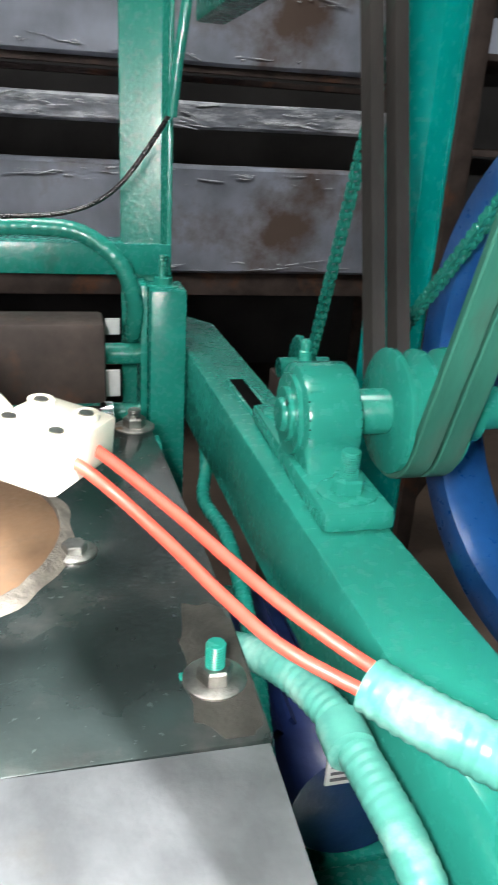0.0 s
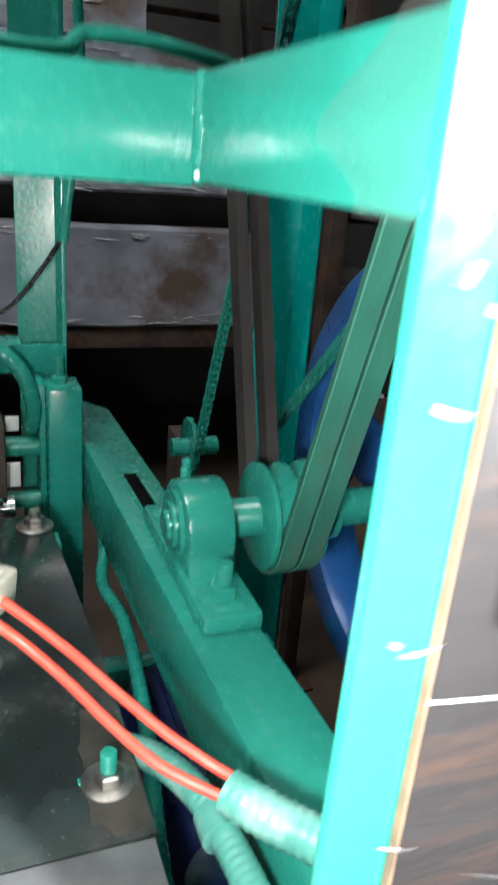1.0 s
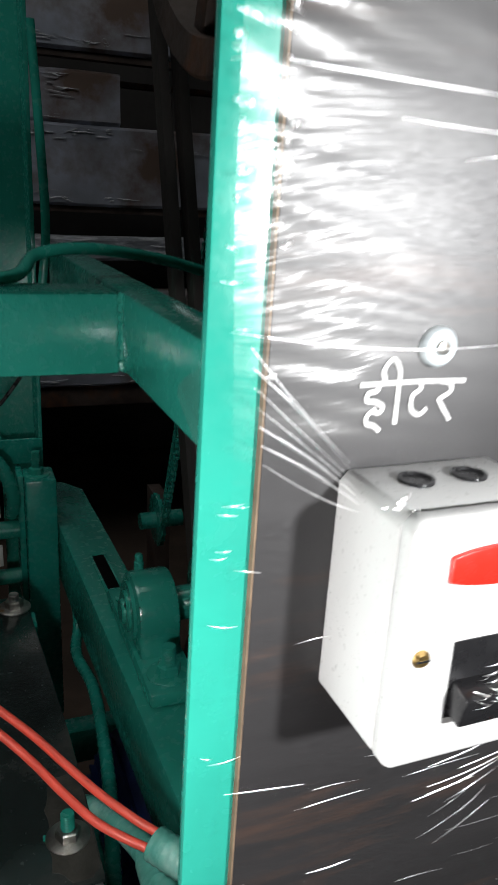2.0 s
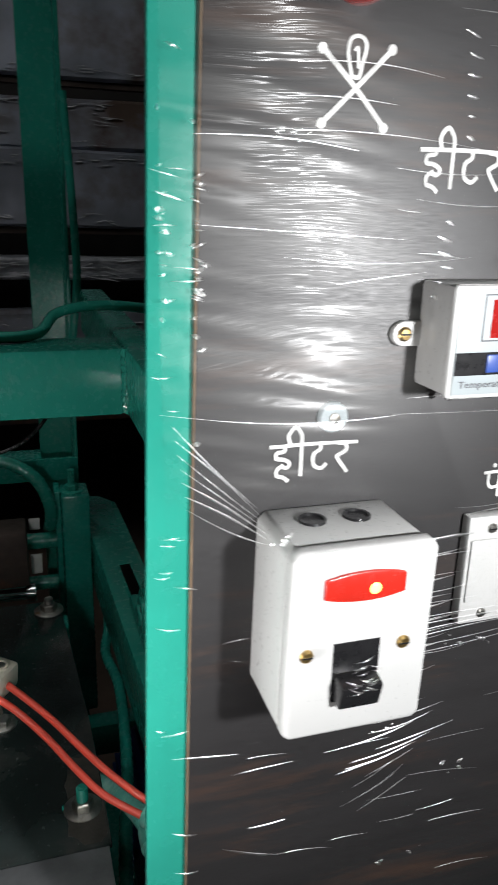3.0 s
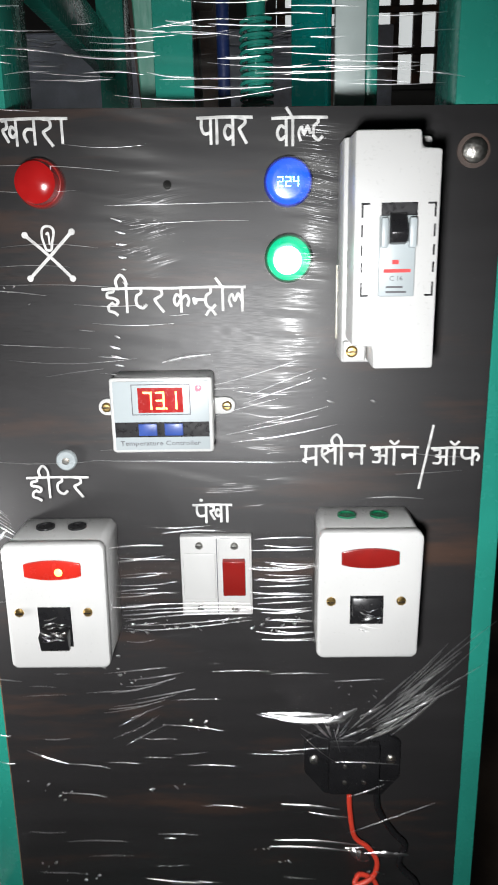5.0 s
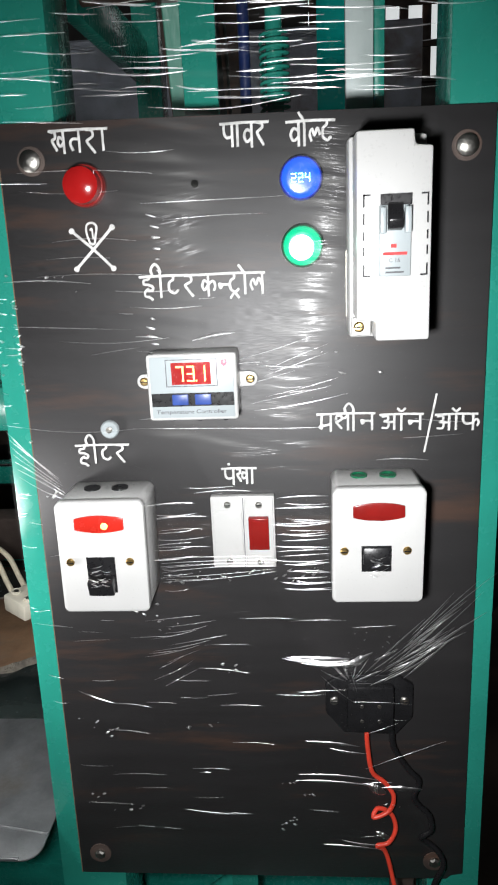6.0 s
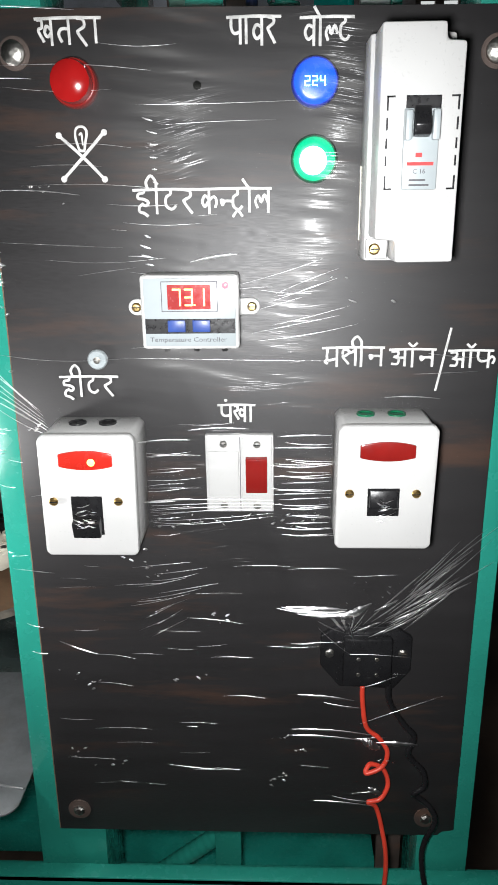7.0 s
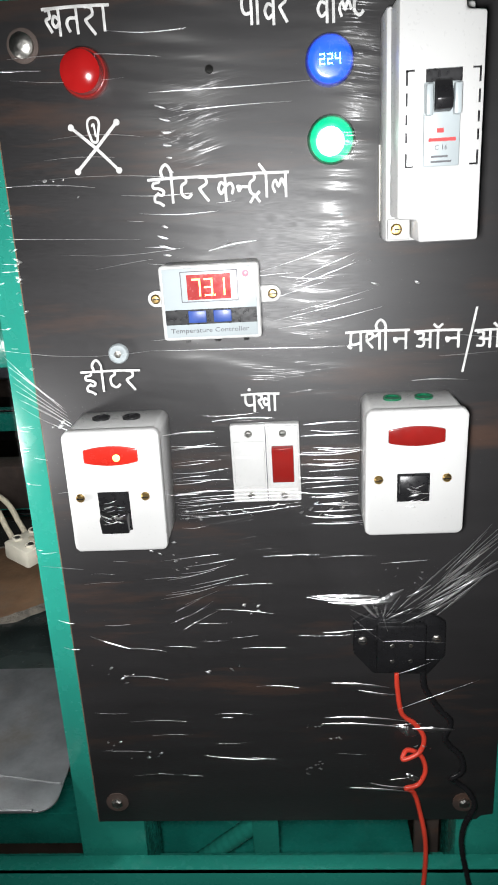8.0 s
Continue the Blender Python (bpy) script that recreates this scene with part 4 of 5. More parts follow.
def word(letters, x0, x1, top, height, tilt=0.0, dot=None, r=0.00092):
    bm = bmesh.new()
    letters = letters.split()
    total = sum(WIDE.get(c, 1.0) for c in letters)
    unit = (x1 - x0) / total
    jit = random.Random(len(letters) * 7 + int(x0 * 1000))
    x = x0
    for c in letters:
        w = WIDE.get(c, 1.0)
        lift = jit.uniform(-0.05, 0.05)
        for stroke in PEN[c]:
            pen_line(bm, [(x + u * unit, top + tilt * (x - x0) + (v - 1 + lift * (v < 0.9)) * height) for u, v in stroke], r)
        x += w * unit
    pen_line(bm, [(x0 - 0.001, top), ((x0 + x1) / 2, top + tilt * (x1 - x0) / 2 + 0.0004), (x1 + 0.001, top + tilt * (x1 - x0))], r)
    if dot:
        lathe([(0.0012, 0), (0.0010, -0.0006), (0, -0.0007)], (dot[0], 0, dot[1]), "y", 10, bm)
    return part("lettering", bm, CHALK, panel, "white handwritten marker word")


word("kha ta ra aa", 0.043, 0.082, 1.4315, 0.0145)
word("pa aa va ra", 0.160, 0.191, 1.4300, 0.0150)
word("va o half_la tta", 0.204, 0.235, 1.4290, 0.0150)
word("ha ii tta ra", 0.097, 0.138, 1.3325, 0.0145)
word("ka half_na ttra o la", 0.140, 0.185, 1.3325, 0.0150)
word("ha ii tta ra", 0.037, 0.077, 1.2090, 0.0140)
word("pa kha aa", 0.148, 0.173, 1.1880, 0.0125, dot=(0.153, 1.1915))
word("ma sha ii na", 0.221, 0.262, 1.2285, 0.0130)
word("a moon_aa na", 0.267, 0.297, 1.2270, 0.0120)
word("a moon_aa pha", 0.307, 0.336, 1.2260, 0.0120)
bm = bmesh.new()
pen_line(bm, [(0.307, 1.242), (0.303, 1.220), (0.299, 1.198)], 0.0008)
part("stroke", bm, CHALK, panel, "white handwritten slash")
bm = bmesh.new()
pen_line(bm, [(0.052, 1.3400), (0.066, 1.3535), (0.080, 1.3675)], 0.0011)
pen_line(bm, [(0.0785, 1.3395), (0.066, 1.3525), (0.051, 1.3660)], 0.0011)
for x, z in ((0.052, 1.340), (0.080, 1.3675), (0.0785, 1.3395), (0.051, 1.366)):
    lathe([(0.0021, -0.0002), (0.0018, -0.0008), (0, -0.0009)], (x, 0, z), "y", 12, bm)
pen_line(bm, [(0.0635, 1.357), (0.0615, 1.365), (0.0625, 1.3700), (0.0665, 1.3710), (0.0690, 1.3680), (0.0675, 1.361), (0.0665, 1.357), (0.0635, 1.357)], 0.0008)
pen_line(bm, [(0.0640, 1.366), (0.0655, 1.367), (0.0660, 1.360)], 0.0006)
part("danger_sign", bm, CHALK, panel, "white hand drawn crossed bones")

# seven-segment digits
SEGMENTS = {"0": "abcdef", "1": "bc", "2": "abdeg", "3": "abcdg", "4": "bcfg", "7": "abc"}


def digits(text, parent, x, y, z, w, h, mat, gap=1.35, dot_after=-1):
    for i, c in enumerate(text):
        bm, t = bmesh.new(), w * 0.2
        x0 = x + i * w * gap
        place = {"a": (0, w, h - t, h), "g": (0, w, h / 2 - t / 2, h / 2 + t / 2), "d": (0, w, 0, t), "f": (0, t, h / 2, h), "b": (w - t, w, h / 2, h), "e": (0, t, 0, h / 2), "c": (w - t, w, 0, h / 2)}
        for s in SEGMENTS[c]:
            a, b, lo, hi = place[s]
            box(x0 + a, x0 + b, y - 0.0004, y, z + lo, z + hi, 0, bm)
        part("digit", bm, mat, parent, "glowing digit " + c)
        if i == dot_after:
            part("point", box(x0 + w * 1.08, x0 + w * 1.28, y - 0.0004, y, z, z + t), mat, parent)


def indicator(name, x, z, lens, rim, label, r=0.0145, bulge=0.011):
    ob = thing(name, (x, 0, z), label, "indicator lamp")
    part("bezel", lathe([(r, 0), (r, -0.006), (r * 0.94, -0.008), (r * 0.86, -0.0085)], (x, 0, z), "y", 40), rim, ob)
    part("lens", lathe([(r * 0.90, -0.006), (r * 0.89, -0.009), (r * 0.82, -0.0085 - bulge * 0.35), (r * 0.6, -0.0085 - bulge * 0.45), (0, -0.0085 - bulge * 0.5)], (x, 0, z), "y", 40), lens, ob)
    return ob


indicator("indicator_lamp", 0.0645, 1.3955, REDLENS, REDDARK, "round unlit red indicator lamp on the black panel", 0.0145, 0.020)
volt = indicator("voltmeter", 0.2125, 1.3935, BLUELENS, BLUERIM, "round blue voltmeter lamp showing two hundred twenty four", 0.0145, 0.004)
digits("224", volt, 0.2060, -0.0112, 1.3905, 0.0034, 0.0058, DIGITW)
lit = indicator("indicator_lamp", 0.2125, 1.3495, GREENLENS, GREENRIM, "round brightly lit green indicator lamp on the panel", 0.0145, 0.004)
part("bright_core", lathe([(0.0085, -0.0104), (0.007, -0.0114), (0, -0.0119)], (0.2118, 0, 1.3485), "y", 28), GREENCORE, lit)


# breaker enclosure
mcb = thing("breaker_box", (0.267, 0, 1.35), "white plastic breaker enclosure with a black toggle", "breaker box")
part("base", box(0.2425, 0.2915, -0.030, -0.0003, 1.289, 1.415, 0.002), WHITE, mcb)
cover = prism([(0.2450, 1.3035), (0.2570, 1.3030), (0.2570, 1.2905), (0.2905, 1.2905), (0.2905, 1.4055), (0.2800, 1.4060), (0.2795, 1.4150), (0.2450, 1.4150)], "y", -0.061, -0.030, 0.002)
part("cover", cover, WHITE, mcb)
part("screw_lug", box(0.2435, 0.2565, -0.034, -0.030, 1.2905, 1.3025, 0.001), WHITE, mcb)
screw(mcb, (0.2485, -0.034, 1.2965), 0.0035)
for sx, x in ((1, 0.2495), (-1, 0.2878)):
    for z0, z1 in ((1.3715, 1.3790), (1.3615, 1.3680), (1.3520, 1.3575), (1.3430, 1.3485), (1.3305, 1.3380)):
        part("window_mark", box(x - 0.0005, x + 0.0005, -0.0614, -0.0608, z0, z1), BLACKP, mcb)
    for z in (1.3785, 1.3310):
        part("window_mark", box(min(x, x + sx * 0.004), max(x, x + sx * 0.004), -0.0614, -0.0608, z - 0.0005, z + 0.0005), BLACKP, mcb)
brk = part("breaker", box(0.2585, 0.2778, -0.0635, -0.0605, 1.3305, 1.3725, 0.0008), GREYP, mcb, "pale grey breaker body")
# Thin black plate on the cover paints the shade over the breaker body.
part("painted_gap_shade", box(0.2595, 0.2785, -0.0612, -0.0606, 1.3725, 1.3790), BLACKP, mcb)
part("shoulder", box(0.2588, 0.2625, -0.068, -0.0630, 1.3560, 1.3715, 0.001), GREYP, brk)
part("shoulder", box(0.2735, 0.2775, -0.068, -0.0630, 1.3560, 1.3715, 0.001), GREYP, brk)
part("toggle", prism([(-0.0630, 1.3575), (-0.0690, 1.3590), (-0.0710, 1.3640), (-0.0650, 1.3735), (-0.0630, 1.3735)], "x", 0.2635, 0.2725, 0.0008), BLACKP, brk)
part("maker_mark", box(0.2655, 0.2690, -0.0639, -0.0634, 1.3475, 1.3498), REDINK, brk)
part("maker_mark", box(0.2610, 0.2755, -0.0639, -0.0634, 1.3432, 1.3450), REDINK, brk)
for k in range(2):
    part("print_bar", box(0.2625, 0.2735 - 0.002 * k, -0.0639, -0.0634, 1.3325 + 0.0026 * k, 1.3335 + 0.0026 * k), INK, brk)
stamp = bpy.data.curves.new("rating", "FONT")
stamp.body, stamp.size, stamp.extrude, stamp.resolution_u = "C 16", 0.0036, 0.0001, 2
stamp_ob = bpy.data.objects.new("rating", stamp)
stamp_mesh = bpy.data.meshes.new_from_object(stamp_ob)
bpy.data.objects.remove(stamp_ob)
bm = bmesh.new()
bm.from_mesh(stamp_mesh)
part("rating", turn(bm, Matrix.Translation((0.2642, -0.0637, 1.3390)) @ Matrix.Rotation(math.pi / 2, 4, "X")), INK, brk, "small printed rating")
part("edge_light_pipe", box(0.2419, 0.2425, -0.004, -0.0005, 1.300, 1.345), CREAM, mcb)


# temperature controller
ctl = thing("temperature_controller", (0.1335, 0, 1.257), "small white temperature controller with a red digital display", "controller")
part("body", box(0.1025, 0.1645, -0.026, -0.0003, 1.235, 1.281, 0.0025), WHITE, ctl)
part("face_frame", box(0.1020, 0.1650, -0.029, -0.0255, 1.2342, 1.2815, 0.0022), WHITE, ctl)
part("face_sheet", box(0.1042, 0.1628, -0.0296, -0.0289, 1.2362, 1.2795, 0.0003), GREYP, ctl)
for x, s in ((0.0945, -1), (0.1725, 1)):
    pts = [(x + 0.0055 * math.cos(a), 1.2578 + 0.0055 * math.sin(a)) for a in [math.pi * (0.5 + k / 10) for k in range(11)]] if s < 0 else [(x + 0.0055 * math.cos(a), 1.2578 + 0.0055 * math.sin(a)) for a in [math.pi * (-0.5 + k / 10) for k in range(11)]]
    pts += [(x - s * 0.010, pts[-1][1]), (x - s * 0.010, pts[0][1])]
    part("ear", prism(pts, "y", -0.004, -0.0003, 0.0008), WHITE, ctl)
    screw(ctl, (x, -0.004, 1.2578), 0.0032)
frm = bmesh.new()
for q in ((0.1155, 0.1515, 1.2772, 1.2777), (0.1155, 0.1515, 1.2585, 1.2590), (0.1155, 0.1160, 1.2590, 1.2772), (0.1510, 0.1515, 1.2590, 1.2772)):
    box(q[0], q[1], -0.0299, -0.0296, q[2], q[3], 0, frm)
part("display_outline", frm, INK, ctl)
win = part("display", box(0.1195, 0.1470, -0.0301, -0.0295, 1.2600, 1.2755), LEDBACK, ctl, "lit red display window")
digits("731", win, 0.1228, -0.0303, 1.2622, 0.0054, 0.0110, DIGITR, 1.42, 1)
part("status_led", lathe([(0.0022, 0), (0.0019, -0.0014), (0, -0.0020)], (0.1565, -0.0296, 1.2748), "y", 14), LEDDOT, ctl)
part("dark_band", box(0.1045, 0.1625, -0.0299, -0.0294, 1.2445, 1.2540), BLACKP, ctl)
for x in (0.1190, 0.1350):
    part("button", box(x, x + 0.0115, -0.0310, -0.0297, 1.2455, 1.2532, 0.0006), BLUEP, ctl)
curve = bpy.data.curves.new("print", "FONT")
curve.body, curve.size, curve.extrude, curve.resolution_u = "Temperature Controller", 0.0042, 0.0001, 2
writing = bpy.data.objects.new("print", curve)
mesh_of_text = bpy.data.meshes.new_from_object(writing)
bpy.data.objects.remove(writing)
bm = bmesh.new()
bm.from_mesh(mesh_of_text)
wide = max(v.co.x for v in bm.verts)
turn(bm, Matrix.Translation((0.1070, -0.0298, 1.2392)) @ Matrix.Rotation(math.pi / 2, 4, "X") @ Matrix.Diagonal((0.050 / wide, 1, 1, 1)))
part("print", bm, INK, ctl, "dark printed words")
for x in (0.115, 0.135, 0.154):
    part("cable_stub", lathe([(0.0018, 0), (0.0018, 0.006)], (x, -0.012, 1.2295), "z", 8), BLACKP, ctl)


# surface switch boxes
def switch_box(dx, dz, lens, lit, tilt, label, hole_mat, low=1.1100):
    ob = thing("switch_box", (0.0615 + dx, 0, 1.137 + dz), label, "switch box", "white switch boxes on the panel")
    def bx(x0, x1, y0, y1, z0, z1, bevel=0.0):
        return box(x0 + dx, x1 + dx, y0, y1, z0 + dz, z1 + dz, bevel)
    out = [(0.030, 1.096), (0.032, 1.094), (0.0915, 1.094), (0.0935, 1.096), (0.0950, 1.176), (0.0915, 1.180), (0.0345, 1.180), (0.0310, 1.176)]
    part("back_box", prism([(x + dx, z + dz) for x, z in out], "y", -0.040, -0.0003, 0.0015), WHITE, ob)
    part("front_plate", prism([(x + dx, z + dz) for x, z in [(0.0295, 1.0965), (0.0325, 1.0935), (0.0915, 1.0935), (0.0942, 1.0965), (0.0955, 1.1775), (0.0925, 1.1812), (0.0335, 1.1812), (0.0305, 1.1775)]], "y", -0.048, -0.0402, 0.0018), WHITE, ob)
    for x in (0.051, 0.072):
        part("knockout", lathe([(0.0062, 0), (0.0062, 0.0012), (0.0050, 0.0012), (0.0045, 0.0004), (0, 0.0004)], (x + dx, -0.017, 1.180 + dz), "z", 20), hole_mat, ob)
    lo = []
    for k in range(13):
        u = -1 + k / 6
        lo.append((0.0625 + 0.0180 * u + dx, 1.1575 + 0.0024 * u * u + dz))
    hi = [(x, 2 * (1.1642 + dz) - z) for x, z in lo[::-1]]
    lens_ob = part("lens", prism(lo + hi, "y", -0.0498, -0.0478, 0.0007), lens, ob, "oval red neon lens")
    if lit:
        part("neon", lathe([(0.0026, -0.0499), (0.0018, -0.0504), (0, -0.0506)], (0.0665 + dx, 0, 1.1630 + dz), "y", 14), SPARK, lens_ob)
    part("aperture", bx(0.0505, 0.0715, -0.0484, -0.0478, low, 1.1382), BLACKP, ob, "dark rocker opening")
    rock = bx(0.0515, 0.0705, -0.056, -0.046, 1.1115, 1.1240, 0.0012)
    c = Vector((0.061 + dx, -0.048, 1.118 + dz))
    if tilt < 0:
        bmesh.ops.translate(rock, vec=(0, 0.003, 0.0128), verts=rock.verts)
    turn(rock, Matrix.Translation(c) @ Matrix.Rotation(radians(tilt), 4, "X") @ Matrix.Translation(-c))
    part("rocker", rock, BLACKP, ob)
    for x in (0.0385, 0.0825):
        screw(ob, (x + dx, -0.048, 1.1345 + dz), 0.0030)
    return ob


switch_box(0.0, 0.0, REDNEON, True, 14, "white switch box with a lit red neon and black rocker", BLACKP)
switch_box(0.1985, 0.006, REDDARK, False, -10, "white switch box with an unlit red neon and black rocker", GREENRIM, 1.1185)

fan = thing("fan_switch", (0.1625, 0, 1.138), "flat white twin module switch with a red rocker", "switch")
part("plate", box(0.1380, 0.1868, -0.0075, -0.0003, 1.109, 1.168, 0.0012), WHITE, fan)
part("module", box(0.1398, 0.1618, -0.0088, -0.0073, 1.122, 1.156, 0.0006), WHITE, fan)
part("module", box(0.1640, 0.1855, -0.0088, -0.0073, 1.110, 1.167, 0.0006), WHITE, fan)
part("joint", box(0.1626, 0.1632, -0.0080, -0.0073, 1.1095, 1.1675), INK, fan)
part("rocker", prism([(-0.0085, 1.1245), (-0.0105, 1.1250), (-0.0125, 1.1515), (-0.0085, 1.1525)], "x", 0.1668, 0.1822, 0.0006), REDDARK, fan, "dark red rocker")
for x in (0.151, 0.175):
    for z in (1.1615, 1.1145):
        screw(fan, (x, -0.0088 if x > 0.16 else -0.0075, z), 0.0026, ZINC)

# panel socket with its flying leads
sock = thing("panel_socket", (0.258, 0, 0.98), "black moulded panel socket screwed to the board", "socket")
part("flange", prism([(0.223, 0.976), (0.238, 0.957), (0.281, 0.955), (0.294, 0.972), (0.294, 1.002), (0.280, 1.012), (0.236, 1.012), (0.223, 1.003)], "y", -0.006, -0.0003, 0.0015), BLACKP, sock)
part("barrel", prism([(0.240, 0.962), (0.278, 0.962), (0.278, 1.006), (0.240, 1.006)], "y", -0.014, -0.0062, 0.003), BLACKP, sock)
for x in (0.230, 0.287):
    screw(sock, (x, -0.006, 0.988), 0.0036, ZINC)
for x in (0.252, 0.266):
    for z in (0.974, 0.988):
        part("contact", lathe([(0.0018, -0.0142), (0.0014, -0.0148), (0, -0.0148)], (x, 0, z), "y", 10), ZINC, sock)
red = [(0.256, -0.010, 0.963), (0.257, -0.009, 0.945), (0.261, -0.008, 0.920), (0.272, -0.007, 0.908), (0.279, -0.008, 0.895), (0.275, -0.010, 0.882), (0.262, -0.012, 0.877), (0.266, -0.006, 0.881), (0.277, -0.005, 0.875), (0.281, -0.008, 0.862), (0.275, -0.011, 0.850), (0.265, -0.012, 0.847), (0.272, -0.008, 0.838), (0.277, -0.010, 0.820), (0.2815, -0.016, 0.790), (0.279, -0.024, 0.752), (0.272, -0.03, 0.70), (0.26, -0.035, 0.62)]
wire("red_lead", red, 0.0020, REDWIRE, "bright red insulated lead curled below the socket")
blk = [(0.276, -0.010, 0.963), (0.279, -0.008, 0.943), (0.291, -0.007, 0.922), (0.300, -0.007, 0.910), (0.296, -0.007, 0.895), (0.300, -0.007, 0.886), (0.309, -0.008, 0.876), (0.311, -0.009, 0.862), (0.303, -0.008, 0.853), (0.306, -0.006, 0.848), (0.317, -0.007, 0.838), (0.322, -0.010, 0.825), (0.314, -0.012, 0.805), (0.312, -0.016, 0.785), (0.318, -0.024, 0.750), (0.325, -0.03, 0.70), (0.33, -0.035, 0.62)]
wire("black_lead", blk, 0.0024, BLACKW, "black insulated lead curled below the socket")

# spring and bar seen over the panel's top edge
tens = thing("tension_spring", (0.19, 0.10, 1.40), "green enamelled coil tension spring on a green rod", "spring")
helix = [Vector((0.1945 + 0.0108 * math.cos(a), 0.10 + 0.0108 * math.sin(a), 1.39 + 0.0048 * a / (2 * math.pi))) for a in [2 * math.pi * k / 14 for k in range(14 * 24)]]
part("coil", sweep(helix, 0.0014, 8), GREEN, tens)
part("rod", lathe([(0.0066, 0), (0.0066, 0.150)], (0.1945, 0.10, 1.372), "z", 16), GREEN, tens)
part("rod_base", box(0.160, 0.31, 0.085, 0.115, 1.360, 1.372, 0.002), GREEN, tens)
part("rod_arm", box(0.30, 0.3105, 0.062, 0.10, 1.355, 1.372, 0.002), GREEN, tens)
pla = thing("inner_upright", (0.140, 0.070, 0), "flat green enamelled steel upright inside the machine", "machine post")
part("bar", box(0.127, 0.153, 0.066, 0.074, 0, 1.95, 0.001), GREEN, pla)
pla2 = thing("inner_upright", (0.262, 0.104, 1.3725), "pale primer painted steel upright inside the machine", "machine post")
part("bar", box(0.249, 0.2705, 0.10, 0.108, 1.3725, 1.95, 0.001), PRIMER, pla2)
part("back_flange", box(0.2708, 0.279, 0.10, 0.135, 1.3725, 1.95, 0.001), GREEN, pla2, "green enamelled flange")
pipe = thing("blue_pipe", (0.1715, 0.10, 1.3725), "thin dark blue upright pipe inside the machine", "pipe")
part("tube", lathe([(0.0045, 0), (0.0045, 0.55)], (0.1715, 0.10, 1.3725), "z", 14), NAVY, pipe)
strut = thing("rusty_strut", (0.296, 0.055, 0), "bare rusty flat strut standing behind the panel", "strut")
part("bar", box(0.284, 0.307, 0.05, 0.056, 0, 0.93, 0.001), RUSTY, strut)
part("bolt_head", lathe([(0.006, 0), (0.006, -0.004), (0, -0.005)], (0.290, 0.0498, 0.765), "y", 6), ZINC, strut)
conduit([(0.20, 0.09, 0.81), (0.16, 0.085, 0.755), (0.130, 0.08, 0.714), (0.092, 0.08, 0.680), (0.05, 0.085, 0.64), (0.02, 0.09, 0.612)], 0.0095, GREEN, "green enamelled corrugated conduit below the panel", 0.0022)


# ---- stretch film over the panel ----
HUMPS = [(0.030, 0.095, 1.094, 1.181, 0.049), (0.228, 0.293, 1.100, 1.187, 0.049), (0.243, 0.291, 1.290, 1.415, 0.064), (0.102, 0.165, 1.235, 1.281, 0.032), (0.050, 0.079, 1.381, 1.410, 0.020), (0.223, 0.294, 0.955, 1.012, 0.016)]


def film_depth(x, z):
    d = 0.004
    for x0, x1, z0, z1, h in HUMPS:
        ax = max(x0 - x, 0, x - x1)
        az = max(z0 - z, 0, z - z1)
        u, v = max(0, 1 - ax / 0.11), max(0, 1 - az / 0.09)
        d += 0.22 * h * u * u * (3 - 2 * u) * v * v * (3 - 2 * v)
    return d


film = thing("stretch_film", (0.17, -0.004, 1.2), "clear glossy stretch film pulled tight over the panel", "plastic film")
bm = bmesh.new()
NX, NZ = 90, 320
rows = []
for j in range(NZ + 1):
    z = 0.84 + 0.70 * j / NZ
    row = []
    for i in range(NX + 1):
        x = -0.0125 + 0.365 * i / NX
        w = 0.0010 * noise.noise((x * 9, z * 75 + x * 11, 0.0)) + 0.0007 * noise.noise((x * 22, z * 210 + x * 30, 3.0))
        row.append(bm.verts.new((x, -film_depth(x, z) - 0.0016 + w, z)))
    rows.append(row)
for a, b in zip(rows, rows[1:]):
    for i in range(NX):
        bm.faces.new((a[i], a[i + 1], b[i + 1], b[i]))
part("sheet", bm, FILM, film)
crease = bmesh.new()
rnd = random.Random(11)


def add_crease(x, z, length, slope, r, flat=0.0):
    if not flat and film_depth(x + length / 2, z + slope * length / 2) > 0.016 and rnd.random() < 0.75:
        return
    n = 6
    bow = rnd.uniform(-0.04, 0.04) * length
    pts = []
    for k in range(n + 1):
        u = k / n
        xx, zz = x + length * u, z + slope * length * u + bow * math.sin(math.pi * u)
        pts.append((xx, -flat - 0.001 * math.sin(math.pi * u) if flat else -film_depth(xx, zz) - 0.0022, zz))
    path = smooth_path(pts, 3)
    out = bmesh.new()
    m = len(path) - 1
    prev = None
    for k, p in enumerate(path):
        t = r * max(0.15, math.sin(math.pi * (0.06 + 0.88 * k / m))) * rnd.uniform(0.7, 1.15)
        ring = [out.verts.new(p + Vector((0, -0.5 * t * math.sin(a), t * math.cos(a)))) for a in (0, 0.785, 1.571, 2.356, 3.142)]
        if prev:
            for q in range(4):
                out.faces.new((prev[q], prev[q + 1], ring[q + 1], ring[q]))
        prev = ring
    merge(crease, out)


def stroke(x0, z0, x1, z1, r, flat=0.0):
    add_crease(x0, z0, x1 - x0, (z1 - z0) / (x1 - x0), r, flat)


def sparkle(x, z, spread, many, flat=0.0):
    for _ in range(many):
        sz = rnd.choice((0.0005, 0.0007, 0.0011))
        add_crease(x + rnd.gauss(0, spread), z + rnd.gauss(0, spread * 0.5), 3.2 * sz, rnd.uniform(-0.6, 0.6), sz, flat)


# a thin loose scatter of fine ripples
for _ in range(34):
    add_crease(rnd.uniform(-0.015, 0.30), rnd.uniform(0.85, 1.43), rnd.uniform(0.01, 0.045), rnd.uniform(-0.12, 0.16), rnd.choice((0.0002, 0.0003, 0.0005)))
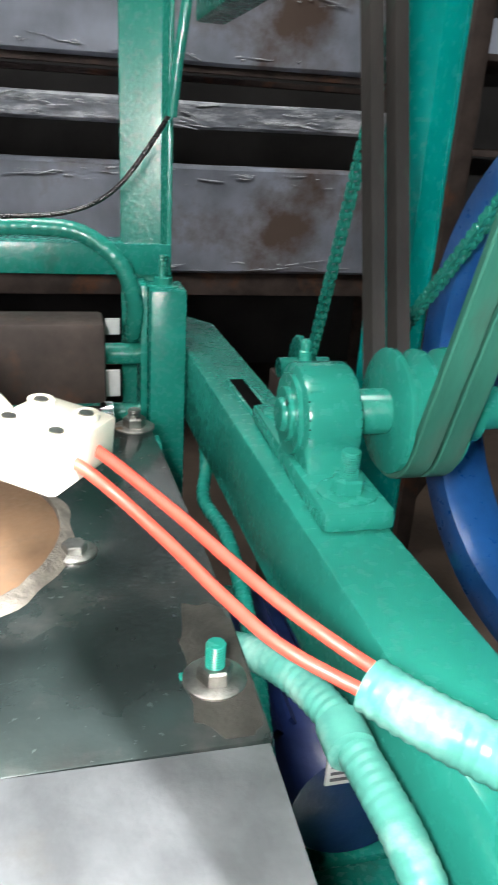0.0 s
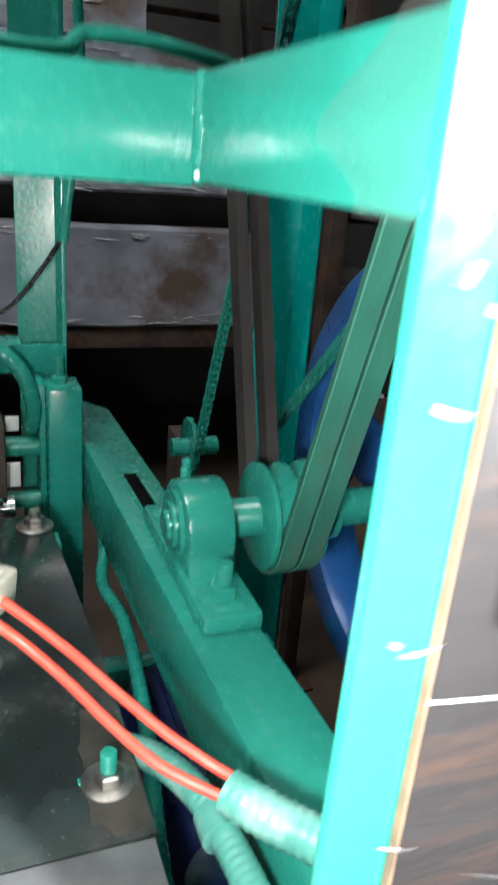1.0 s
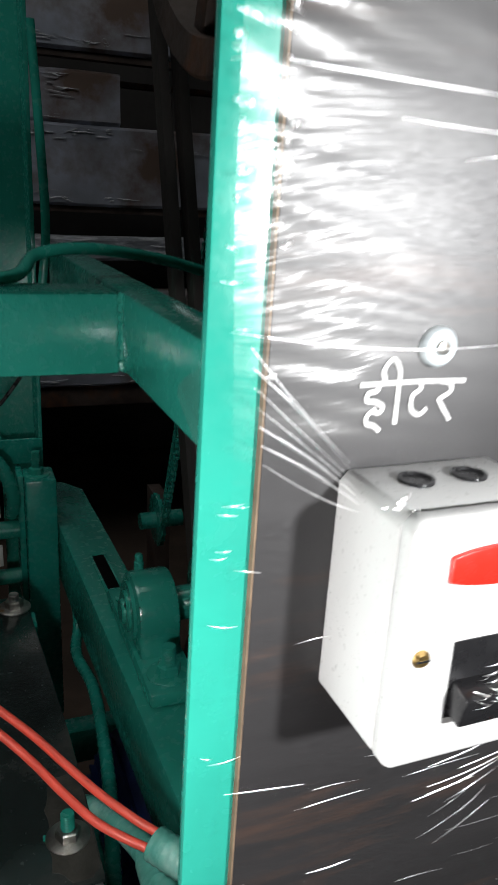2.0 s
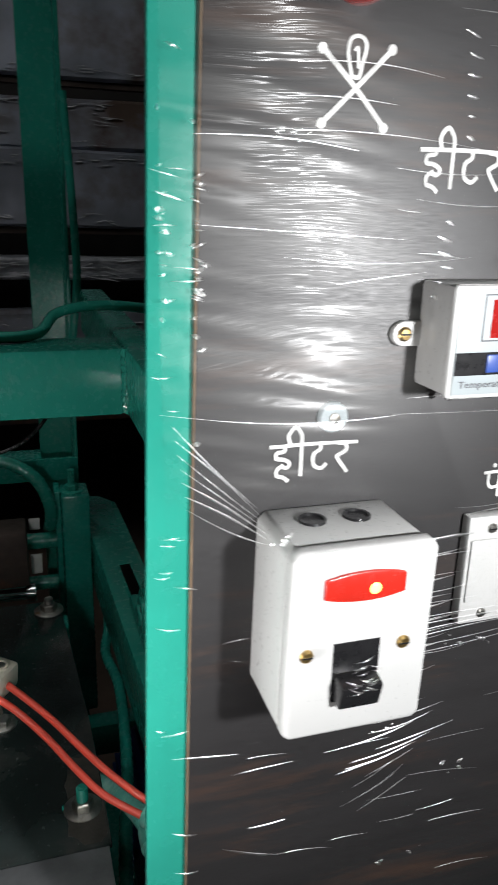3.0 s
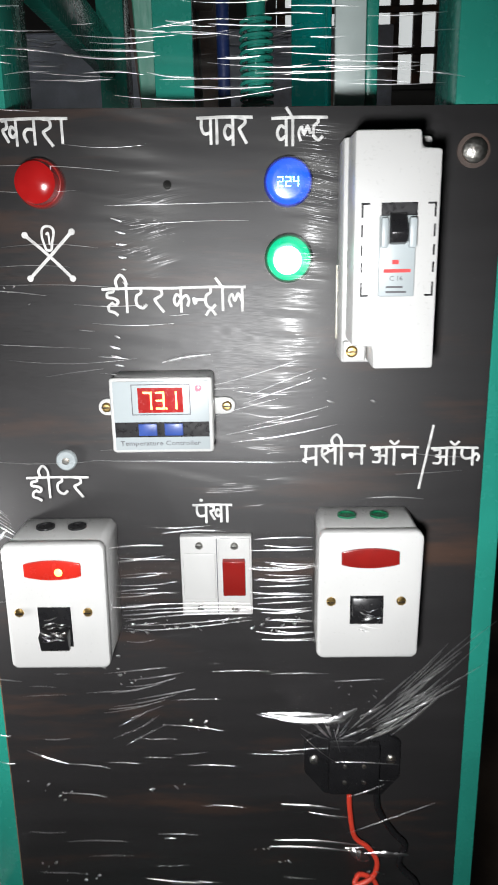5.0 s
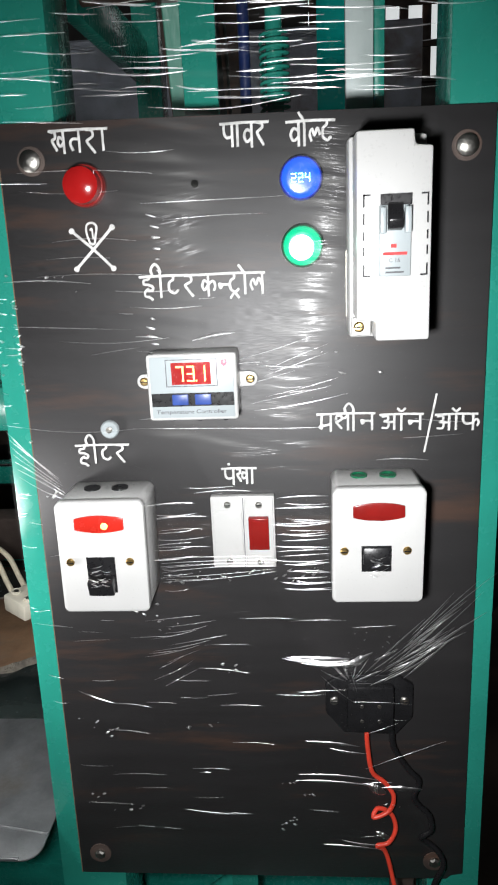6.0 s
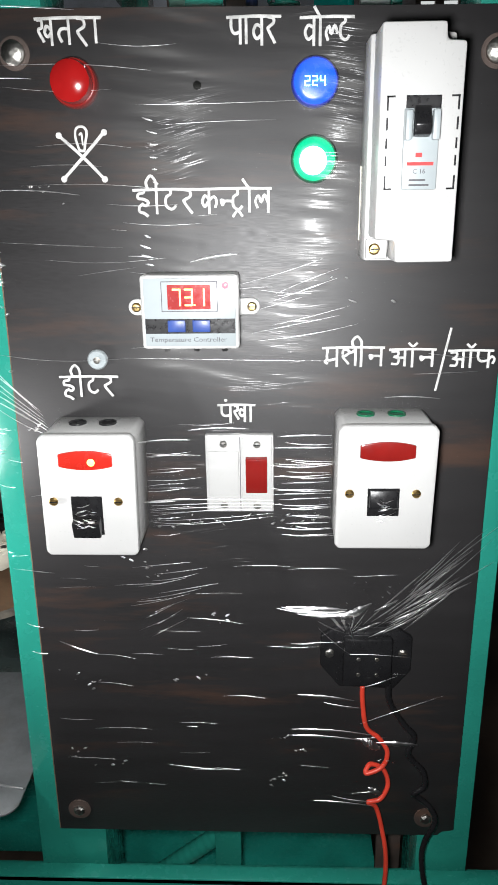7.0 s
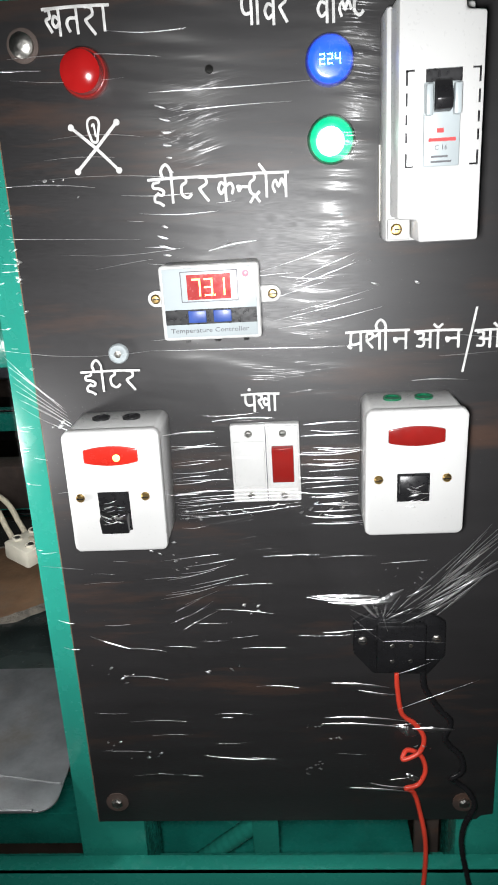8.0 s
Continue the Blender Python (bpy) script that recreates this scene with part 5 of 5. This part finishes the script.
# taut lines from the flat switch to the starter box
for k in range(26):
    x = rnd.uniform(0.180, 0.208)
    add_crease(x, 1.094 + 0.0030 * k + rnd.gauss(0, 0.0015), 0.229 - x + rnd.uniform(-0.004, 0.002), rnd.uniform(-0.05, 0.05), rnd.uniform(0.0003, 0.0008), 0.018)
# longer ones from the heater's switch box to the flat switch, bowed together low down
for k in range(16):
    z = 1.100 + 0.0040 * k + rnd.gauss(0, 0.002)
    add_crease(0.094 + rnd.uniform(0, 0.006), z, rnd.uniform(0.018, 0.044), rnd.uniform(-0.02, 0.10), rnd.uniform(0.0002, 0.0005), 0.020)
stroke(0.087, 1.169, 0.130, 1.172, 0.0008, 0.030)
for k in range(6):
    stroke(0.098, 1.100 + 0.004 * k, 0.186, 1.108 + 0.0025 * k, rnd.uniform(0.0003, 0.0006), 0.013)
for x in (0.105, 0.128, 0.150, 0.172, 0.196, 0.216):
    sparkle(x, 1.106, 0.007, 4, 0.016)
# rays from the post to the corner of the heater's switch box
for k in range(7):
    stroke(-0.010 + 0.001 * k, 1.226 - 0.006 * k, 0.026 + 0.001 * k, 1.188 - 0.003 * k, rnd.uniform(0.0003, 0.0010), 0.016)
sparkle(0.028, 1.183, 0.004, 5, 0.040)
# the seam of two turns of film across the board
stroke(-0.014, 1.2290, 0.090, 1.2260, 0.0003)
stroke(0.085, 1.2262, 0.225, 1.2235, 0.0003)
stroke(0.093, 1.2165, 0.116, 1.2155, 0.0017)
stroke(0.073, 1.2200, 0.084, 1.2200, 0.0010)
stroke(0.168, 1.2030, 0.215, 1.2060, 0.0007)
stroke(0.160, 1.2090, 0.222, 1.2100, 0.0008)
for k in range(7):
    add_crease(0.165 + rnd.uniform(0, 0.02), 1.212 + 0.0025 * k, rnd.uniform(0.02, 0.05), rnd.uniform(-0.03, 0.08), rnd.uniform(0.0002, 0.0005))
# film gathered over the socket: a bright tuck to one side, straight pulls up to the edge
stroke(0.196, 1.0325, 0.242, 1.0305, 0.0028, 0.012)
stroke(0.204, 1.0265, 0.246, 1.0260, 0.0015, 0.012)
stroke(0.236, 1.0255, 0.260, 1.0370, 0.0040, 0.014)
stroke(0.220, 1.0180, 0.244, 0.9950, 0.0007, 0.017)
stroke(0.243, 1.0220, 0.248, 1.0030, 0.0018, 0.017)
stroke(0.244, 0.9945, 0.291, 0.9920, 0.0005, 0.017)
stroke(0.254, 0.9640, 0.281, 0.9750, 0.0008, 0.017)
for k in range(22):
    a, b = rnd.uniform(0.008, 0.055), rnd.uniform(0.02, 0.055)
    lean = rnd.uniform(0.50, 1.05)
    add_crease(0.246 + a + rnd.gauss(0, 0.004), 1.004 + a * lean + rnd.gauss(0, 0.005), b, lean, rnd.choice((0.0004, 0.0007, 0.0013)), rnd.uniform(0.010, 0.017))
stroke(0.285, 1.013, 0.322, 1.049, 0.0017, 0.012)
stroke(0.254, 1.018, 0.300, 1.066, 0.0011, 0.013)
stroke(0.262, 1.030, 0.280, 1.040, 0.0016, 0.013)
# ragged lips where all the pulls meet
for k in range(16):
    a = rnd.uniform(0.25, 2.7)
    n = rnd.uniform(0.010, 0.026)
    x, z = 0.243 + 0.004 * math.cos(a), 1.012 + 0.004 * math.sin(a)
    if abs(math.cos(a)) > 0.2:
        dx, dz = n * math.cos(a), n * math.sin(a)
        if dx < 0:
            x, z, dx, dz = x + dx, z + dz, -dx, -dz
        stroke(x, z, x + dx, z + dz, rnd.uniform(0.0005, 0.0013), 0.017)
for k in range(9):
    stroke(0.188 + 0.004 * k, 1.0335 - 0.001 * k + rnd.gauss(0, 0.001), 0.224 + 0.0035 * k, 1.0300 + rnd.gauss(0, 0.002), rnd.uniform(0.0005, 0.0012), 0.013)
for k in range(8):
    stroke(0.270 + 0.003 * k, 1.010 + 0.006 * k, 0.326 + rnd.uniform(-0.012, 0.0), 1.046 + 0.006 * k, rnd.uniform(0.0004, 0.0011), 0.012)
sparkle(0.262, 1.050, 0.014, 8, 0.010)
sparkle(0.240, 1.025, 0.008, 7, 0.013)
# turns of film tied round the leads
for z, lo, hi in ((0.951, 0.205, 0.250), (0.944, 0.226, 0.256), (0.918, 0.200, 0.266), (0.912, 0.198, 0.262), (0.851, 0.235, 0.270), (0.846, 0.219, 0.270)):
    stroke(lo, z + 0.003, hi, z - 0.002, rnd.uniform(0.0008, 0.0015), 0.013)
stroke(0.255, 0.926, 0.320, 0.954, 0.0006, 0.012)
stroke(0.268, 0.9085, 0.302, 0.9070, 0.0024, 0.013)
stroke(0.256, 0.9120, 0.272, 0.9040, 0.0048, 0.014)
stroke(0.264, 0.8640, 0.276, 0.8580, 0.0034, 0.014)
sparkle(0.276, 0.890, 0.003, 4, 0.014)
for x, z in ((0.194, 0.908), (0.206, 0.896), (0.191, 0.868), (0.186, 0.862)):
    sparkle(x, z, 0.0035, 4)
# few glints on the dark lower board
stroke(0.030, 1.0070, 0.050, 1.0075, 0.0006)
stroke(0.017, 0.9970, 0.047, 0.9850, 0.0009)
stroke(0.047, 0.9850, 0.078, 0.9810, 0.0003)
for x, z in ((0.030, 0.963), (0.046, 0.957), (0.022, 0.890), (0.048, 0.882), (0.100, 1.060), (0.140, 1.020), (0.120, 0.960), (0.090, 1.075)):
    sparkle(x, z, 0.007, 5)
for _ in range(24):
    add_crease(rnd.uniform(0.01, 0.20), rnd.uniform(0.86, 1.07), rnd.uniform(0.01, 0.05), rnd.uniform(-0.12, 0.06), rnd.uniform(0.00015, 0.0004))
# long faint pulls over the upper board, rising towards the breaker box
for k in range(9):
    x = rnd.uniform(0.15, 0.19)
    stroke(x, 1.232 + 0.005 * k, x + rnd.uniform(0.04, 0.07), 1.242 + 0.006 * k, rnd.uniform(0.00012, 0.0003))
for k in range(12):
    add_crease(rnd.uniform(0.0, 0.12), 1.29 + 0.0115 * k, rnd.uniform(0.04, 0.10), rnd.uniform(-0.05, 0.03), rnd.uniform(0.00015, 0.0004))
stroke(0.000, 1.3330, 0.064, 1.3300, 0.0005)
stroke(0.133, 1.2880, 0.164, 1.2930, 0.0013)
stroke(0.002, 1.3990, 0.040, 1.3975, 0.0006)
sparkle(0.045, 1.331, 0.006, 5)
sparkle(0.230, 1.276, 0.006, 9)
sparkle(0.261, 1.267, 0.004, 4)
# slack turns rising from below the heater's switch box
for k in range(12):
    x = rnd.uniform(0.075, 0.105)
    stroke(x, 1.062 - 0.0055 * k, x + rnd.uniform(0.02, 0.05), 1.067 - 0.0045 * k, rnd.uniform(0.0002, 0.0006), 0.006)
# chains of short bright dashes where the film hangs between two pulls
for cx, cz, dx, dz, many in ((0.108, 1.375, 0.0006, -0.0075, 6), (0.104, 1.305, -0.0006, -0.006, 6), (0.232, 1.282, 0.001, -0.006, 5)):
    for k in range(many):
        add_crease(cx + dx * k + rnd.gauss(0, 0.0012), cz + dz * k, rnd.uniform(0.003, 0.007), rnd.uniform(-0.4, -0.1), rnd.uniform(0.0005, 0.0010))
# crumpled film inside the rocker openings
for dx, dz in ((0.0, 0.0), (0.1985, 0.006)):
    for k in range(18):
        add_crease(0.053 + dx + rnd.uniform(0, 0.012), 1.1180 + dz + rnd.uniform(0, 0.016), rnd.uniform(0.003, 0.009), rnd.uniform(-0.5, 0.5), rnd.choice((0.0002, 0.0004, 0.0007)), 0.0565)
# over the top edge, the film spans to the frame in level turns
for k in range(30):
    add_crease(rnd.uniform(-0.02, 0.24), 1.438 + 0.0040 * k, rnd.uniform(0.03, 0.11), rnd.uniform(-0.07, 0.02), rnd.uniform(0.0003, 0.0008))
for k in range(85):
    add_crease(rnd.uniform(-0.01, 0.29), rnd.uniform(1.442, 1.53), rnd.uniform(0.012, 0.06), rnd.uniform(-0.12, 0.06), rnd.choice((0.0003, 0.0005, 0.0008)))
# on the post: two upright bunches of glints and level turns
for k in range(40):
    add_crease(rnd.choice((-0.0125, 0.0010)) + rnd.gauss(0, 0.0012), rnd.gauss(1.285, 0.022), rnd.uniform(0.002, 0.005), rnd.uniform(-0.5, 0.5), rnd.choice((0.0004, 0.0007, 0.0011)), 0.0026)
for k in range(22):
    add_crease(rnd.uniform(-0.016, -0.006), rnd.uniform(0.95, 1.48), rnd.uniform(0.005, 0.014), rnd.uniform(-0.35, 0.1), rnd.choice((0.0003, 0.0005, 0.0007)), 0.0024)
bmesh.ops.recalc_face_normals(crease, faces=crease.faces)
tagged(part("crease", crease, CREASE, film), "glossy film creases", kind="stuff")
# several layers folded back over the side rail behind the post
fold = bmesh.new()
cols = []
for i in range(15):
    u = i / 14
    y = 0.012 + (0.055 + 0.035 * noise.noise((3.1, 0.4, 2.2))) * u
    out = []
    for k in range(25):
        v = k / 24
        if v < 0.45:
            x, z = 0.0060, 1.158 + (1.2115 - 1.158) * v / 0.45
        else:
            x, z = 0.0060 + 0.030 * (v - 0.45) / 0.55, 1.2120
        ragged_y = y + (0.045 * noise.noise((v * 5, 0.0, 1.7)) + 0.012 * math.sin(v * 7)) * u
        wave = 0.0022 * noise.noise((v * 9, u * 5, 0.0))
        out.append(fold.verts.new((x - 0.0015 - abs(wave) * (v < 0.45), ragged_y, z + 0.0015 + abs(wave) * (v >= 0.45))))
    cols.append(out)
for a, b in zip(cols, cols[1:]):
    for k in range(24):
        fold.faces.new((a[k], a[k + 1], b[k + 1], b[k]))
part("fold", fold, FOLD, film, "milky folded layers of film")
